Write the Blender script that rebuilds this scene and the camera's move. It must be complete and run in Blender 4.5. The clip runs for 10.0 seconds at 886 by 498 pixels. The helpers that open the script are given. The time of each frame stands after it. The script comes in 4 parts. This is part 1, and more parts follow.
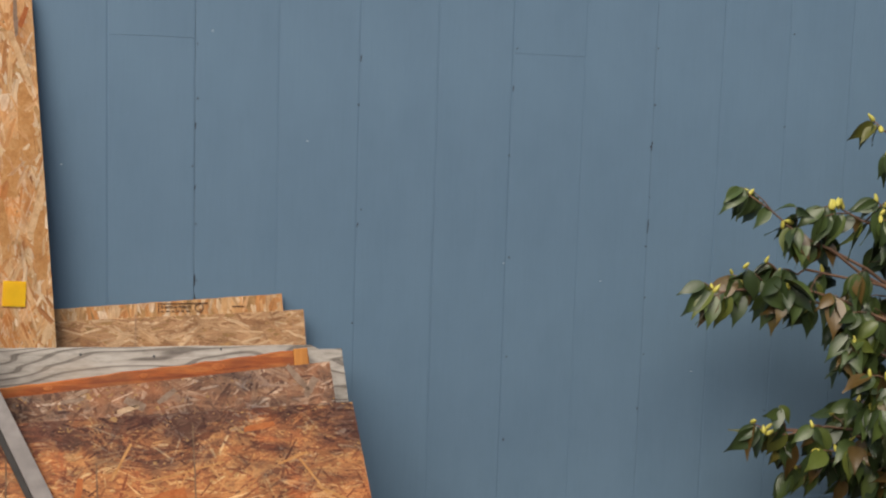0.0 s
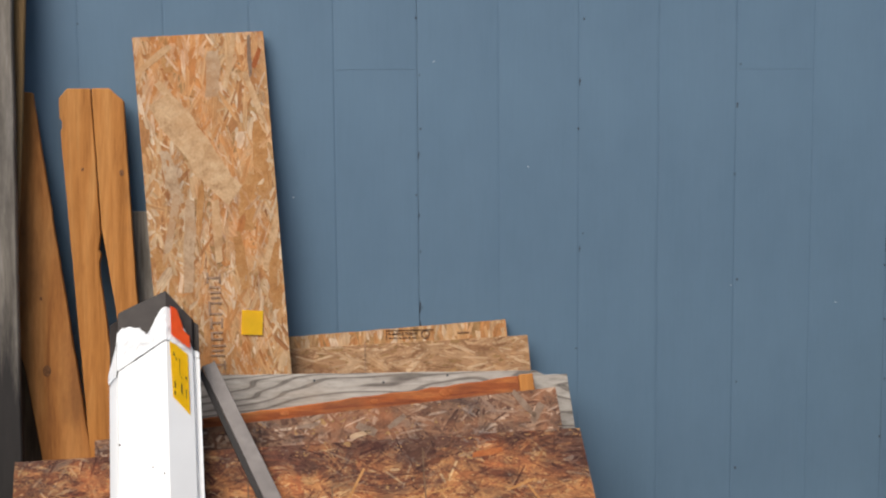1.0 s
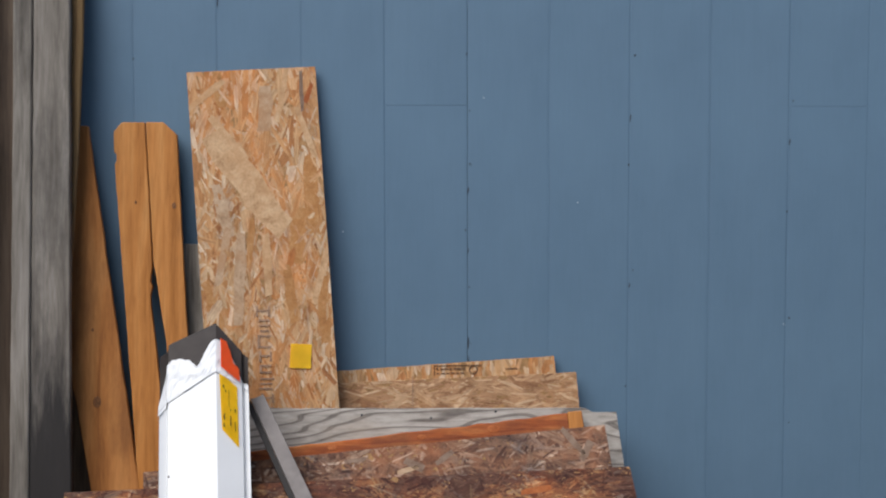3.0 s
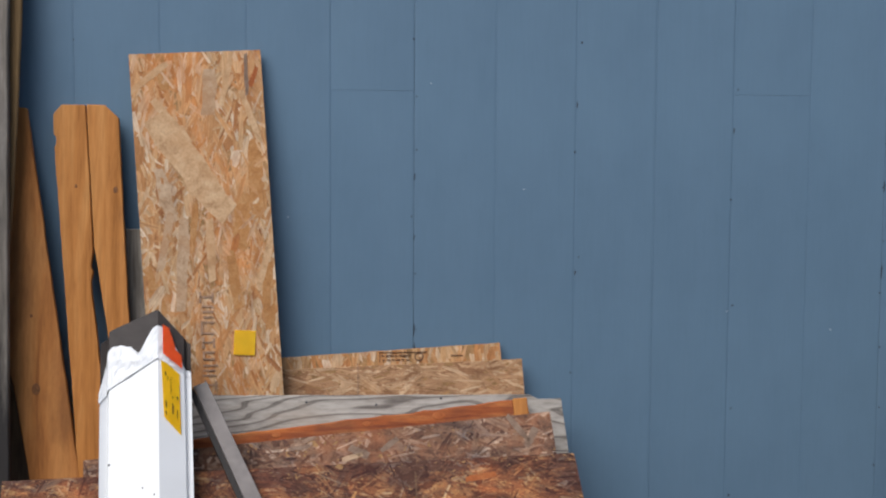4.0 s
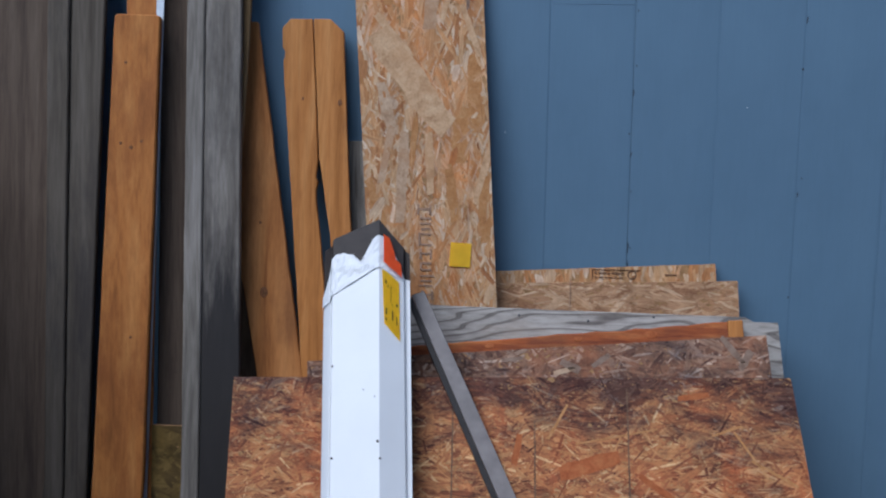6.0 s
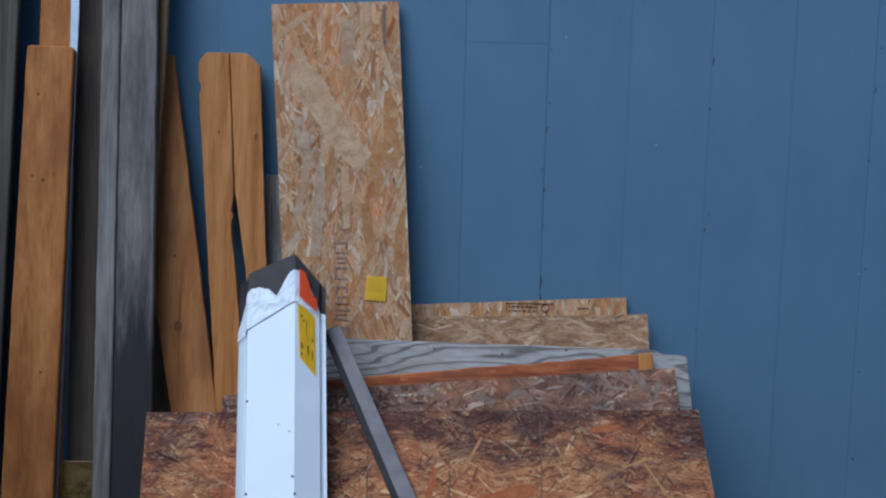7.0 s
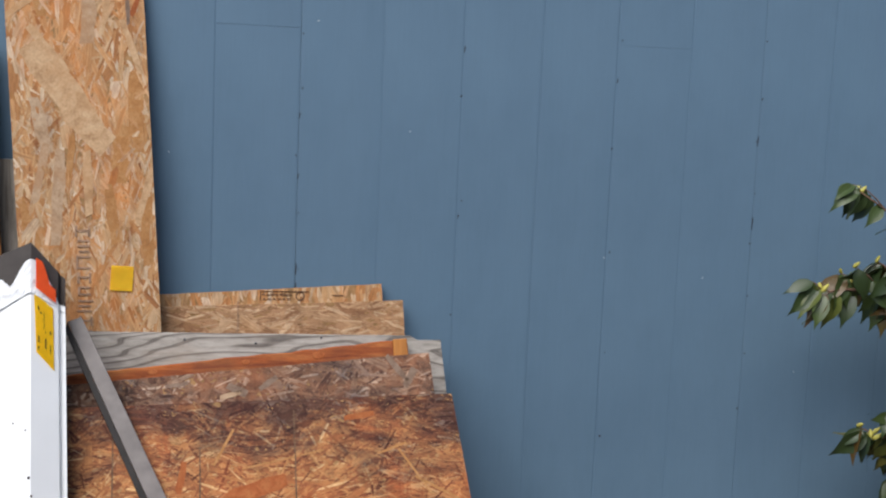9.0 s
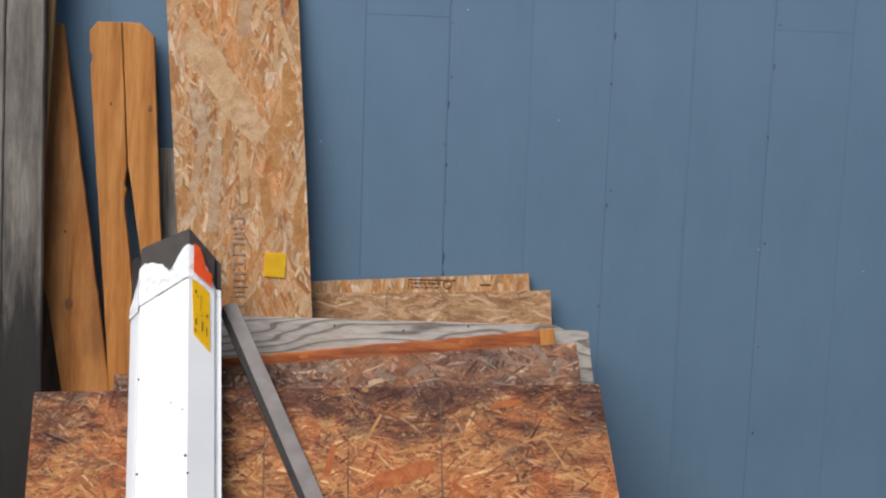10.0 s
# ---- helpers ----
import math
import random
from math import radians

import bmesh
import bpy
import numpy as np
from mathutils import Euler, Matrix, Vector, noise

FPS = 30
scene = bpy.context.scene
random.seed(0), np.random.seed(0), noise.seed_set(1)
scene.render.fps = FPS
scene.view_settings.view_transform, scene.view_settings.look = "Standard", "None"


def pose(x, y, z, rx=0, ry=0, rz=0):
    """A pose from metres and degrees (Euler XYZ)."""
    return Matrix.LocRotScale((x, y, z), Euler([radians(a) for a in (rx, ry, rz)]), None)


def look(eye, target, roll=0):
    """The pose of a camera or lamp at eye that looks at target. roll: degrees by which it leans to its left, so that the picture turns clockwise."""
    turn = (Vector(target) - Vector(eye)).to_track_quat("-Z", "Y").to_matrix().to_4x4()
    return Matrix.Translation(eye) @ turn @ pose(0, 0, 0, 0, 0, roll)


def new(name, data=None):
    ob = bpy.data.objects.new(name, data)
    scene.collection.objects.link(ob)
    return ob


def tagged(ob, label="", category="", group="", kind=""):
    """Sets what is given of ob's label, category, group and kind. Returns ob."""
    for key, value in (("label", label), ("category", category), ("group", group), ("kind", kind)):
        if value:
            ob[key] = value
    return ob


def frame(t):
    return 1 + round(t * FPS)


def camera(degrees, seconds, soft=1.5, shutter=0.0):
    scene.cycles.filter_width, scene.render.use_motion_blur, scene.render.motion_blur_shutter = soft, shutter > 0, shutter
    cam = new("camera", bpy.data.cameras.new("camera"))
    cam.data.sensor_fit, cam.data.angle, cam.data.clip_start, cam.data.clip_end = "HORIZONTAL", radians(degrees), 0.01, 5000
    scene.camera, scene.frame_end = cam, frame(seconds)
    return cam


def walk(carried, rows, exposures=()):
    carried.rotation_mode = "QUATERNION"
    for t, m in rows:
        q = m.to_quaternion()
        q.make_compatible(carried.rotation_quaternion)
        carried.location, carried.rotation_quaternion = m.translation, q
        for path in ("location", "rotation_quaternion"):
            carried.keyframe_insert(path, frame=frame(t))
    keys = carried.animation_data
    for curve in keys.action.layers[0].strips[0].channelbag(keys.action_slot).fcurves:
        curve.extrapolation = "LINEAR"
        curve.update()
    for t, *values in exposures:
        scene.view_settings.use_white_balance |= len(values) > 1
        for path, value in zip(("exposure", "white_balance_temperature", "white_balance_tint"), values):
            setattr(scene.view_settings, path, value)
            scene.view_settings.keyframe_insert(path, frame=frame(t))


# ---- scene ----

EYE = 1.468
cam = camera(41.9, 10.0, soft=2.2)
ROWS = [
    (0, 0.0546, -0.0204, 0.0079, 83.58, -1.80, -15.77),
    (0.5, 0.0435, -0.0021, 0.0082, 84.37, -0.31, -10.34),
    (1, 0.0219, -0.0033, 0.0099, 84.62, 0.44, -5.66),
    (1.5, 0.0047, 0.0020, 0.0190, 85.18, 0.07, -5.60),
    (2, -0.0010, -0.0023, 0.0129, 86.49, 0.71, -3.67),
    (2.2, -0.0009, -0.0098, 0.0123, 86.33, 0.41, -2.32),
    (2.4, -0.0009, -0.0101, 0.0111, 86.27, 0.22, -1.78),
    (2.6, -0.0008, -0.0070, 0.0086, 86.32, 0.12, -2.07),
    (2.85, -0.0005, -0.0009, 0.0047, 86.45, 0.08, -3.05),
    (3.1, -0.0000, 0.0051, 0.0013, 86.53, 0.09, -4.03),
    (3.3, 0.0005, 0.0078, -0.0002, 86.48, 0.10, -4.33),
    (3.5, 0.0015, 0.0098, -0.0012, 86.28, 0.10, -4.25),
    (4, 0.0061, 0.0140, 0.0045, 85.79, -0.36, -6.19),
    (4.5, 0.0133, 0.0055, -0.0171, 85.29, -0.33, -6.77),
    (5, -0.0047, 0.0119, -0.0193, 82.27, -0.57, -5.11),
    (5.5, -0.0437, 0.0113, -0.0143, 81.09, -0.42, -3.39),
    (5.7, -0.0461, 0.0084, -0.0129, 81.55, -0.52, -0.33),
    (5.85, -0.0467, 0.0061, -0.0110, 81.71, -0.66, 1.88),
    (6.05, -0.0473, -0.0004, -0.0050, 81.80, -1.05, 4.14),
    (6.25, -0.0477, -0.0086, 0.0031, 81.84, -1.52, 5.43),
    (6.45, -0.0476, -0.0164, 0.0112, 81.91, -1.94, 5.55),
    (6.65, -0.0471, -0.0215, 0.0171, 82.08, -2.14, 4.32),
    (6.8, -0.0464, -0.0221, 0.0187, 82.34, -2.05, 2.38),
    (7, -0.0433, -0.0186, 0.0193, 83.06, -1.58, -0.59),
    (7.5, 0.0364, -0.0277, -0.0148, 83.91, -1.43, -5.94),
    (8, 0.0137, 0.0009, -0.0010, 82.56, -2.41, -11.60),
    (8.5, 0.0078, 0.0071, 0.0011, 82.59, -2.67, -12.08),
    (9, 0.0081, 0.0064, -0.0002, 83.14, -2.40, -11.73),
    (9.5, -0.0009, 0.0143, -0.0067, 82.85, -2.23, -11.05),
    (10, 0.0132, 0.0125, -0.0266, 82.84, -1.93, -4.37),
]
EXPOSURES = [(0.0, 0.33, 7200, 10), (0.5, 0.47, 7550, 10), (1.0, 0.3, 6850, 10), (2.0, 0.12, 6400, 10), (3.5, 0.12, 6250, 10), (4.5, 0.12, 6300, 10), (5.0, 0.1, 6300, 10), (5.5, -0.03, 5900, 10),
             (5.7, -0.1, 5600, 10), (6.8, -0.42, 5000, 6), (7.0, -0.4, 4850, 5), (7.5, -0.36, 4670, 3), (7.8, -0.3, 4770, 3), (8.0, -0.2, 4940, 4), (8.5, 0.08, 5830, 8),
             (9.0, 0.22, 6300, 10), (9.5, 0.22, 6550, 10), (10.0, 0.22, 6450, 10)]
walk(cam, [(t, pose(x, y, EYE + z, a, b, c)) for t, x, y, z, a, b, c in ROWS], EXPOSURES)

# ---- light: open shade under a bright hazy sky ----
world = bpy.data.worlds.new("sky")
scene.world = world
world.use_nodes = True
wn = world.node_tree.nodes
sky = wn.new("ShaderNodeTexSky")
sky.sky_type = "NISHITA"
sky.sun_disc = False
sky.sun_elevation, sky.sun_rotation = radians(50), radians(215)
sky.dust_density, sky.air_density, sky.ozone_density = 1.5, 1.0, 1.0
world.node_tree.links.new(sky.outputs[0], wn["Background"].inputs[0])
wn["Background"].inputs[1].default_value = 0.112
sun = new("sun", bpy.data.lights.new("sun", "SUN"))
sun.data.energy, sun.data.angle, sun.data.color = 3.65, radians(50), (1.0, 0.96, 0.91)
sun.matrix_world = look((-5.2, -4.6, 11.6), (0, 2.8, 0.9))

# ---- materials ----
WALL_Y = 2.868


def nodes_of(name, rough=0.7, metal=0.0, spec=0.3):
    m = bpy.data.materials.new(name)
    m.use_nodes = True
    t = m.node_tree
    b = t.nodes["Principled BSDF"]
    b.inputs["Roughness"].default_value = rough
    b.inputs["Metallic"].default_value = metal
    b.inputs["Specular IOR Level"].default_value = spec
    return m, t, b


def node(t, kind, **values):
    n = t.nodes.new(kind)
    for key, value in values.items():
        n.inputs[key.replace("_", " ")].default_value = value
    return n


def ramp(t, source, stops, interpolation="LINEAR"):
    n = t.nodes.new("ShaderNodeValToRGB")
    n.color_ramp.interpolation = interpolation
    e = n.color_ramp.elements
    while len(e) < len(stops):
        e.new(0.5)
    for i, (p, c) in enumerate(stops):
        e[i].position = p
        e[i].color = (*c, 1) if len(c) == 3 else c
    t.links.new(source, n.inputs[0])
    return n.outputs[0]


def coords(t, scale=(1, 1, 1), which="Object", shift=True):
    """Object coordinates, shifted at random from object to object."""
    c = t.nodes.new("ShaderNodeTexCoord")
    m = t.nodes.new("ShaderNodeMapping")
    m.inputs["Scale"].default_value = scale
    t.links.new(c.outputs[which], m.inputs["Vector"])
    if shift:
        info = t.nodes.new("ShaderNodeObjectInfo")
        mul = t.nodes.new("ShaderNodeMath")
        mul.operation = "MULTIPLY"
        mul.inputs[1].default_value = 37.0
        t.links.new(info.outputs["Random"], mul.inputs[0])
        t.links.new(mul.outputs[0], m.inputs["Location"])
    return m.outputs[0]


def noise_of(t, vector, scale, detail=4.0, rough=0.55, distortion=0.0):
    n = node(t, "ShaderNodeTexNoise", Scale=scale, Detail=detail, Roughness=rough, Distortion=distortion)
    t.links.new(vector, n.inputs["Vector"])
    return n.outputs["Fac"]


def mix(t, a, b, fac, mode="MIX"):
    n = t.nodes.new("ShaderNodeMix")
    n.data_type, n.blend_type = "RGBA", mode
    for socket, value in ((n.inputs[0], fac), (n.inputs[6], a), (n.inputs[7], b)):
        if isinstance(value, (int, float)):
            socket.default_value = value
        elif isinstance(value, tuple):
            socket.default_value = (*value, 1)
        else:
            t.links.new(value, socket)
    return n.outputs[2]


def bump(t, b, height, strength, distance=0.001):
    n = t.nodes.new("ShaderNodeBump")
    n.inputs["Strength"].default_value, n.inputs["Distance"].default_value = strength, distance
    t.links.new(height, n.inputs["Height"])
    t.links.new(n.outputs[0], b.inputs["Normal"])


def plain(name, colour, rough=0.6, metal=0.0, spec=0.3, vary=0.12, scale=30.0):
    """A nearly plain surface with faint blotches and grain."""
    m, t, b = nodes_of(name, rough, metal, spec)
    v = coords(t)
    dark = tuple(c * (1 - vary) for c in colour)
    light = tuple(min(1, c * (1 + vary)) for c in colour)
    big = ramp(t, noise_of(t, v, scale), [(0.3, dark), (0.7, light)])
    t.links.new(big, b.inputs["Base Color"])
    bump(t, b, noise_of(t, v, scale * 9), 0.15, 0.0005)
    return m


def wood(name, dark, mid, light, along=(1, 1, 1), stain=None, stain_at=0.62, rough=0.75, rings=34.0):
    """Sawn wood. along: how far the pattern is squeezed on each axis (small along the grain)."""
    m, t, b = nodes_of(name, rough, 0, 0.25)
    v = coords(t, along)
    n1 = noise_of(t, v, rings, 5, 0.6, 0.6)
    n2 = noise_of(t, v, rings * 5, 3, 0.7)
    colour = ramp(t, n1, [(0.28, dark), (0.48, mid), (0.72, light)])
    fine = ramp(t, n2, [(0.25, (0.72, 0.7, 0.68)), (0.6, (1, 1, 1))])
    colour = mix(t, colour, fine, 1.0, "MULTIPLY")
    patch = noise_of(t, coords(t, tuple(a ** 0.5 for a in along)), 6.0, 6, 0.7)
    if stain:
        colour = mix(t, colour, stain, ramp(t, patch, [(stain_at - 0.1, (0, 0, 0)), (stain_at + 0.08, (0.8, 0.8, 0.8))]))
    else:
        colour = mix(t, colour, ramp(t, patch, [(0.3, (0.8, 0.8, 0.8)), (0.7, (1, 1, 1))]), 1.0, "MULTIPLY")
    t.links.new(colour, b.inputs["Base Color"])
    bump(t, b, n2, 0.35, 0.0012)
    return m


def strand(name, stops, warm=(0.42, 0.19, 0.06), stain=(0.06, 0.04, 0.03), stain_at=0.62, amount=0.7, top=None, rough=0.78, streak=(0.6, 1, 1.5)):
    """Flakes of strand board: a colour for each flake, grain along it and weather stains over the board.
    top: (height at which the weathered band along the top edge ends, its depth)."""
    m, t, b = nodes_of(name, rough, 0, 0.25)
    geo = t.nodes.new("ShaderNodeNewGeometry")
    colour = ramp(t, geo.outputs["Random Per Island"], stops)
    uv = coords(t, (9, 210, 1), "UV", False)
    grain = noise_of(t, uv, 1.0, 4, 0.6)
    colour = mix(t, colour, ramp(t, grain, [(0.25, (0.55, 0.52, 0.5)), (0.65, (1.08, 1.06, 1.02))]), 1.0, "MULTIPLY")
    flat = coords(t)
    tone = noise_of(t, coords(t, (1, 1, 0.45)), 5.0, 5, 0.7, 0.3)
    colour = mix(t, colour, warm, ramp(t, tone, [(0.5, (0, 0, 0)), (0.68, (0.55, 0.55, 0.55))]))
    shade = noise_of(t, coords(t, (1, 1, 0.6)), 26.0, 5, 0.7)
    colour = mix(t, colour, ramp(t, shade, [(0.3, (0.72, 0.7, 0.68)), (0.65, (1.06, 1.06, 1.06))]), 1.0, "MULTIPLY")
    patch = noise_of(t, coords(t, streak), 9.0, 9, 0.78, 0.5)
    if top:
        raw = t.nodes.new("ShaderNodeTexCoord")
        sep = t.nodes.new("ShaderNodeSeparateXYZ")
        t.links.new(raw.outputs["Object"], sep.inputs[0])
        r = t.nodes.new("ShaderNodeMapRange")
        r.inputs["From Min"].default_value, r.inputs["From Max"].default_value = top[0] - top[1], top[0]
        r.inputs["To Min"].default_value, r.inputs["To Max"].default_value = 0.0, 0.21
        t.links.new(sep.outputs["Z"], r.inputs["Value"])
        add = t.nodes.new("ShaderNodeMath")
        t.links.new(patch, add.inputs[0])
        t.links.new(r.outputs[0], add.inputs[1])
        patch = add.outputs[0]
    spot = ramp(t, patch, [(stain_at - 0.09, (0, 0, 0)), (stain_at + 0.1, (amount, amount, amount))])
    colour = mix(t, colour, stain, spot, "MULTIPLY")
    t.links.new(colour, b.inputs["Base Color"])
    bump(t, b, grain, 0.4, 0.001)
    return m


def siding_paint():
    m, t, b = nodes_of("blue_paint", 0.62, 0, 0.35)
    v = coords(t, (1, 1, 0.06))
    grain = noise_of(t, v, 160, 4, 0.65)
    streak = noise_of(t, coords(t, (1, 1, 0.22)), 9, 4, 0.6)
    cloud = noise_of(t, coords(t, (1, 1, 1), "Object", False), 2.2, 5, 0.6)
    colour = ramp(t, streak, [(0.25, (0.097, 0.163, 0.234)), (0.75, (0.107, 0.176, 0.249))])
    colour = mix(t, colour, ramp(t, cloud, [(0.3, (0.9, 0.9, 0.91)), (0.7, (1.06, 1.06, 1.05))]), 1.0, "MULTIPLY")
    colour = mix(t, colour, ramp(t, grain, [(0.3, (0.965, 0.965, 0.965)), (0.6, (1, 1, 1))]), 1.0, "MULTIPLY")
    t.links.new(colour, b.inputs["Base Color"])
    bump(t, b, grain, 0.25, 0.0008)
    return m


def plywood_grey():
    """Weathered fir plywood: silver grey with dark flowing growth lines."""
    m, t, b = nodes_of("weathered_plywood", 0.8, 0, 0.2)
    v = coords(t, (1.0, 1.0, 3.4))
    bend = noise_of(t, coords(t, (0.8, 1, 5.0)), 2.0, 2, 0.4)
    lines = t.nodes.new("ShaderNodeMath")
    lines.operation = "MULTIPLY"
    lines.inputs[1].default_value = 110.0
    t.links.new(bend, lines.inputs[0])
    wave = t.nodes.new("ShaderNodeMath")
    wave.operation = "SINE"
    t.links.new(lines.outputs[0], wave.inputs[0])
    half = t.nodes.new("ShaderNodeMath")
    half.operation = "MULTIPLY_ADD"
    half.inputs[1].default_value, half.inputs[2].default_value = 0.5, 0.5
    t.links.new(wave.outputs[0], half.inputs[0])
    colour = ramp(t, half.outputs[0], [(0.0, (0.37, 0.34, 0.31)), (0.78, (0.33, 0.3, 0.27)), (0.96, (0.14, 0.12, 0.108)), (1.0, (0.18, 0.16, 0.145))])
    fine = noise_of(t, coords(t, (0.15, 1, 1)), 170, 4, 0.65)
    colour = mix(t, colour, ramp(t, fine, [(0.3, (0.7, 0.69, 0.67)), (0.62, (1.1, 1.1, 1.08))]), 1.0, "MULTIPLY")
    warm = noise_of(t, v, 3.5, 4, 0.6)
    colour = mix(t, colour, (0.34, 0.26, 0.19), ramp(t, warm, [(0.55, (0, 0, 0)), (0.75, (0.5, 0.5, 0.5))]))
    t.links.new(colour, b.inputs["Base Color"])
    bump(t, b, half.outputs[0], 0.3, 0.001)
    return m


def leaf_green():
    m, t, b = nodes_of("camellia_leaf", 0.35, 0, 0.4)
    info = t.nodes.new("ShaderNodeObjectInfo")
    colour = ramp(t, info.outputs["Random"], [(0.0, (0.02, 0.034, 0.012)), (0.35, (0.033, 0.052, 0.017)), (0.7, (0.048, 0.072, 0.02)), (0.84, (0.08, 0.098, 0.02)), (0.9, (0.085, 0.05, 0.014)), (1.0, (0.055, 0.035, 0.012))])
    blot = noise_of(t, coords(t), 60, 4, 0.6)
    colour = mix(t, colour, ramp(t, blot, [(0.3, (0.78, 0.78, 0.74)), (0.7, (1.12, 1.12, 1.08))]), 1.0, "MULTIPLY")
    t.links.new(colour, b.inputs["Base Color"])
    bump(t, b, blot, 0.25, 0.001)
    return m


def soil():
    m, t, b = nodes_of("packed_soil", 0.95, 0, 0.1)
    v = coords(t)
    colour = ramp(t, noise_of(t, v, 3.0, 8, 0.7), [(0.3, (0.05, 0.04, 0.03)), (0.55, (0.11, 0.09, 0.07)), (0.75, (0.17, 0.15, 0.12))])
    t.links.new(colour, b.inputs["Base Color"])
    bump(t, b, noise_of(t, v, 60, 6, 0.7), 0.8, 0.01)
    return m


PAINT = siding_paint()
RUST = plain("rusty_nail", (0.035, 0.04, 0.05), 0.7, 0.0, 0.2, 0.4, 300)
SOIL = soil()
OSB_CORE = plain("strand_board_core", (0.3, 0.17, 0.075), 0.85, 0, 0.2, 0.3, 60)
OSB_TALL = strand("pale_strands", [(0.0, (0.34, 0.15, 0.062)), (0.14, (0.48, 0.235, 0.095)), (0.4, (0.54, 0.32, 0.155)), (0.7, (0.56, 0.375, 0.215)), (0.92, (0.6, 0.45, 0.305)), (1.0, (0.7, 0.57, 0.43))], (0.6, 0.21, 0.05), (0.5, 0.37, 0.32), 0.6, 0.85, None, 0.78, (1.6, 1, 0.5))
OSB_MID = strand("tan_strands", [(0.0, (0.3, 0.155, 0.08)), (0.35, (0.44, 0.255, 0.14)), (0.75, (0.5, 0.31, 0.175)), (1.0, (0.62, 0.44, 0.28))], (0.48, 0.23, 0.08), (0.45, 0.36, 0.33), 0.62, 0.8)
OSB_DARK = strand("weathered_strands", [(0.0, (0.11, 0.055, 0.04)), (0.3, (0.225, 0.113, 0.07)), (0.65, (0.3, 0.168, 0.105)), (0.9, (0.37, 0.235, 0.165)), (1.0, (0.62, 0.45, 0.33))], (0.4, 0.14, 0.055), (0.3, 0.36, 0.5), 0.53, 0.9)
OSB_WET = strand("rain_stained_strands", [(0.0, (0.16, 0.055, 0.028)), (0.22, (0.33, 0.125, 0.052)), (0.6, (0.47, 0.205, 0.08)), (0.88, (0.54, 0.275, 0.112)), (1.0, (0.7, 0.45, 0.22))], (0.48, 0.11, 0.03), (0.2, 0.22, 0.42), 0.575, 0.95, (0.92, 0.2), 0.78, (0.8, 1, 1.7))
OSB_OCHRE = strand("dark_ochre_strands", [(0.0, (0.07, 0.045, 0.015)), (0.5, (0.13, 0.085, 0.025)), (1.0, (0.19, 0.13, 0.04))], (0.16, 0.1, 0.02), (0.3, 0.3, 0.25), 0.55, 0.9)
CEDAR = wood("cedar", (0.28, 0.105, 0.02), (0.42, 0.17, 0.042), (0.5, 0.235, 0.072), (1, 1, 0.07), (0.16, 0.07, 0.025), 0.68)
CEDAR_MOTTLED = wood("mottled_cedar", (0.21, 0.075, 0.018), (0.36, 0.135, 0.03), (0.46, 0.2, 0.055), (1, 1, 0.16), (0.2, 0.065, 0.016), 0.55, 0.75, 26.0)
GREY_WOOD = wood("silvered_wood", (0.075, 0.065, 0.054), (0.165, 0.147, 0.125), (0.28, 0.255, 0.225), (1, 1, 0.08), (0.045, 0.04, 0.036), 0.62, 0.85)
DARK_GREY = wood("dark_silvered_wood", (0.05, 0.04, 0.029), (0.085, 0.07, 0.053), (0.12, 0.102, 0.081), (1, 1, 0.05), (0.035, 0.03, 0.028), 0.62, 0.85)


def dark_foot():
    """Silvered wood that turns nearly black towards its foot, with a ragged streaky upper limit."""
    m = wood("dark_foot_wood", (0.095, 0.082, 0.068), (0.175, 0.155, 0.132), (0.265, 0.24, 0.212), (1, 1, 0.09), (0.05, 0.045, 0.042), 0.6, 0.85)
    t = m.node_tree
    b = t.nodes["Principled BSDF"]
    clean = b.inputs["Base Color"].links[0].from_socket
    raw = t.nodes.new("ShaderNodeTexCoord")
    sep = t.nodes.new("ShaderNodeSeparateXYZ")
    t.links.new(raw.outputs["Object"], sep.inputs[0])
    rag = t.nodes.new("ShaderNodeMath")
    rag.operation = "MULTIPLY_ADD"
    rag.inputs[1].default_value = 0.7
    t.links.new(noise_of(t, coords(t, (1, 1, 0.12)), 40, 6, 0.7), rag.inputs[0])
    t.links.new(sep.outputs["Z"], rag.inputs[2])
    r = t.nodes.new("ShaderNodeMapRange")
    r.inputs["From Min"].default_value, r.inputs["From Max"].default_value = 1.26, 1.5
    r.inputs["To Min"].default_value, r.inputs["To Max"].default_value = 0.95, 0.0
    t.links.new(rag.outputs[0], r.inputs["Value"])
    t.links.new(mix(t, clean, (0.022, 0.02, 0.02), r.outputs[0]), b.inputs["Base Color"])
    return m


DARK_FOOT = dark_foot()
DRAB = wood("drab_brown_wood", (0.085, 0.05, 0.02), (0.16, 0.098, 0.042), (0.22, 0.145, 0.068), (1, 1, 0.06), (0.06, 0.04, 0.022), 0.6, 0.85)
CEDAR_STAINED = wood("stained_cedar", (0.22, 0.078, 0.018), (0.38, 0.15, 0.04), (0.47, 0.21, 0.066), (1, 1, 0.1), (0.15, 0.06, 0.02), 0.58, 0.75, 24.0)
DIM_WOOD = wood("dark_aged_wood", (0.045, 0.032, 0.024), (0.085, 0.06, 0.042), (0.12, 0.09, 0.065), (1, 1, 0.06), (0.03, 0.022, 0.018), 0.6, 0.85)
FIR = wood("red_fir", (0.15, 0.036, 0.012), (0.34, 0.09, 0.024), (0.45, 0.16, 0.046), (0.12, 1, 1), (0.09, 0.034, 0.024), 0.53, 0.8, 60.0)
KNOT = plain("knot_wood", (0.15, 0.062, 0.022), 0.7, 0, 0.3, 0.4, 200)
PLY = plywood_grey()
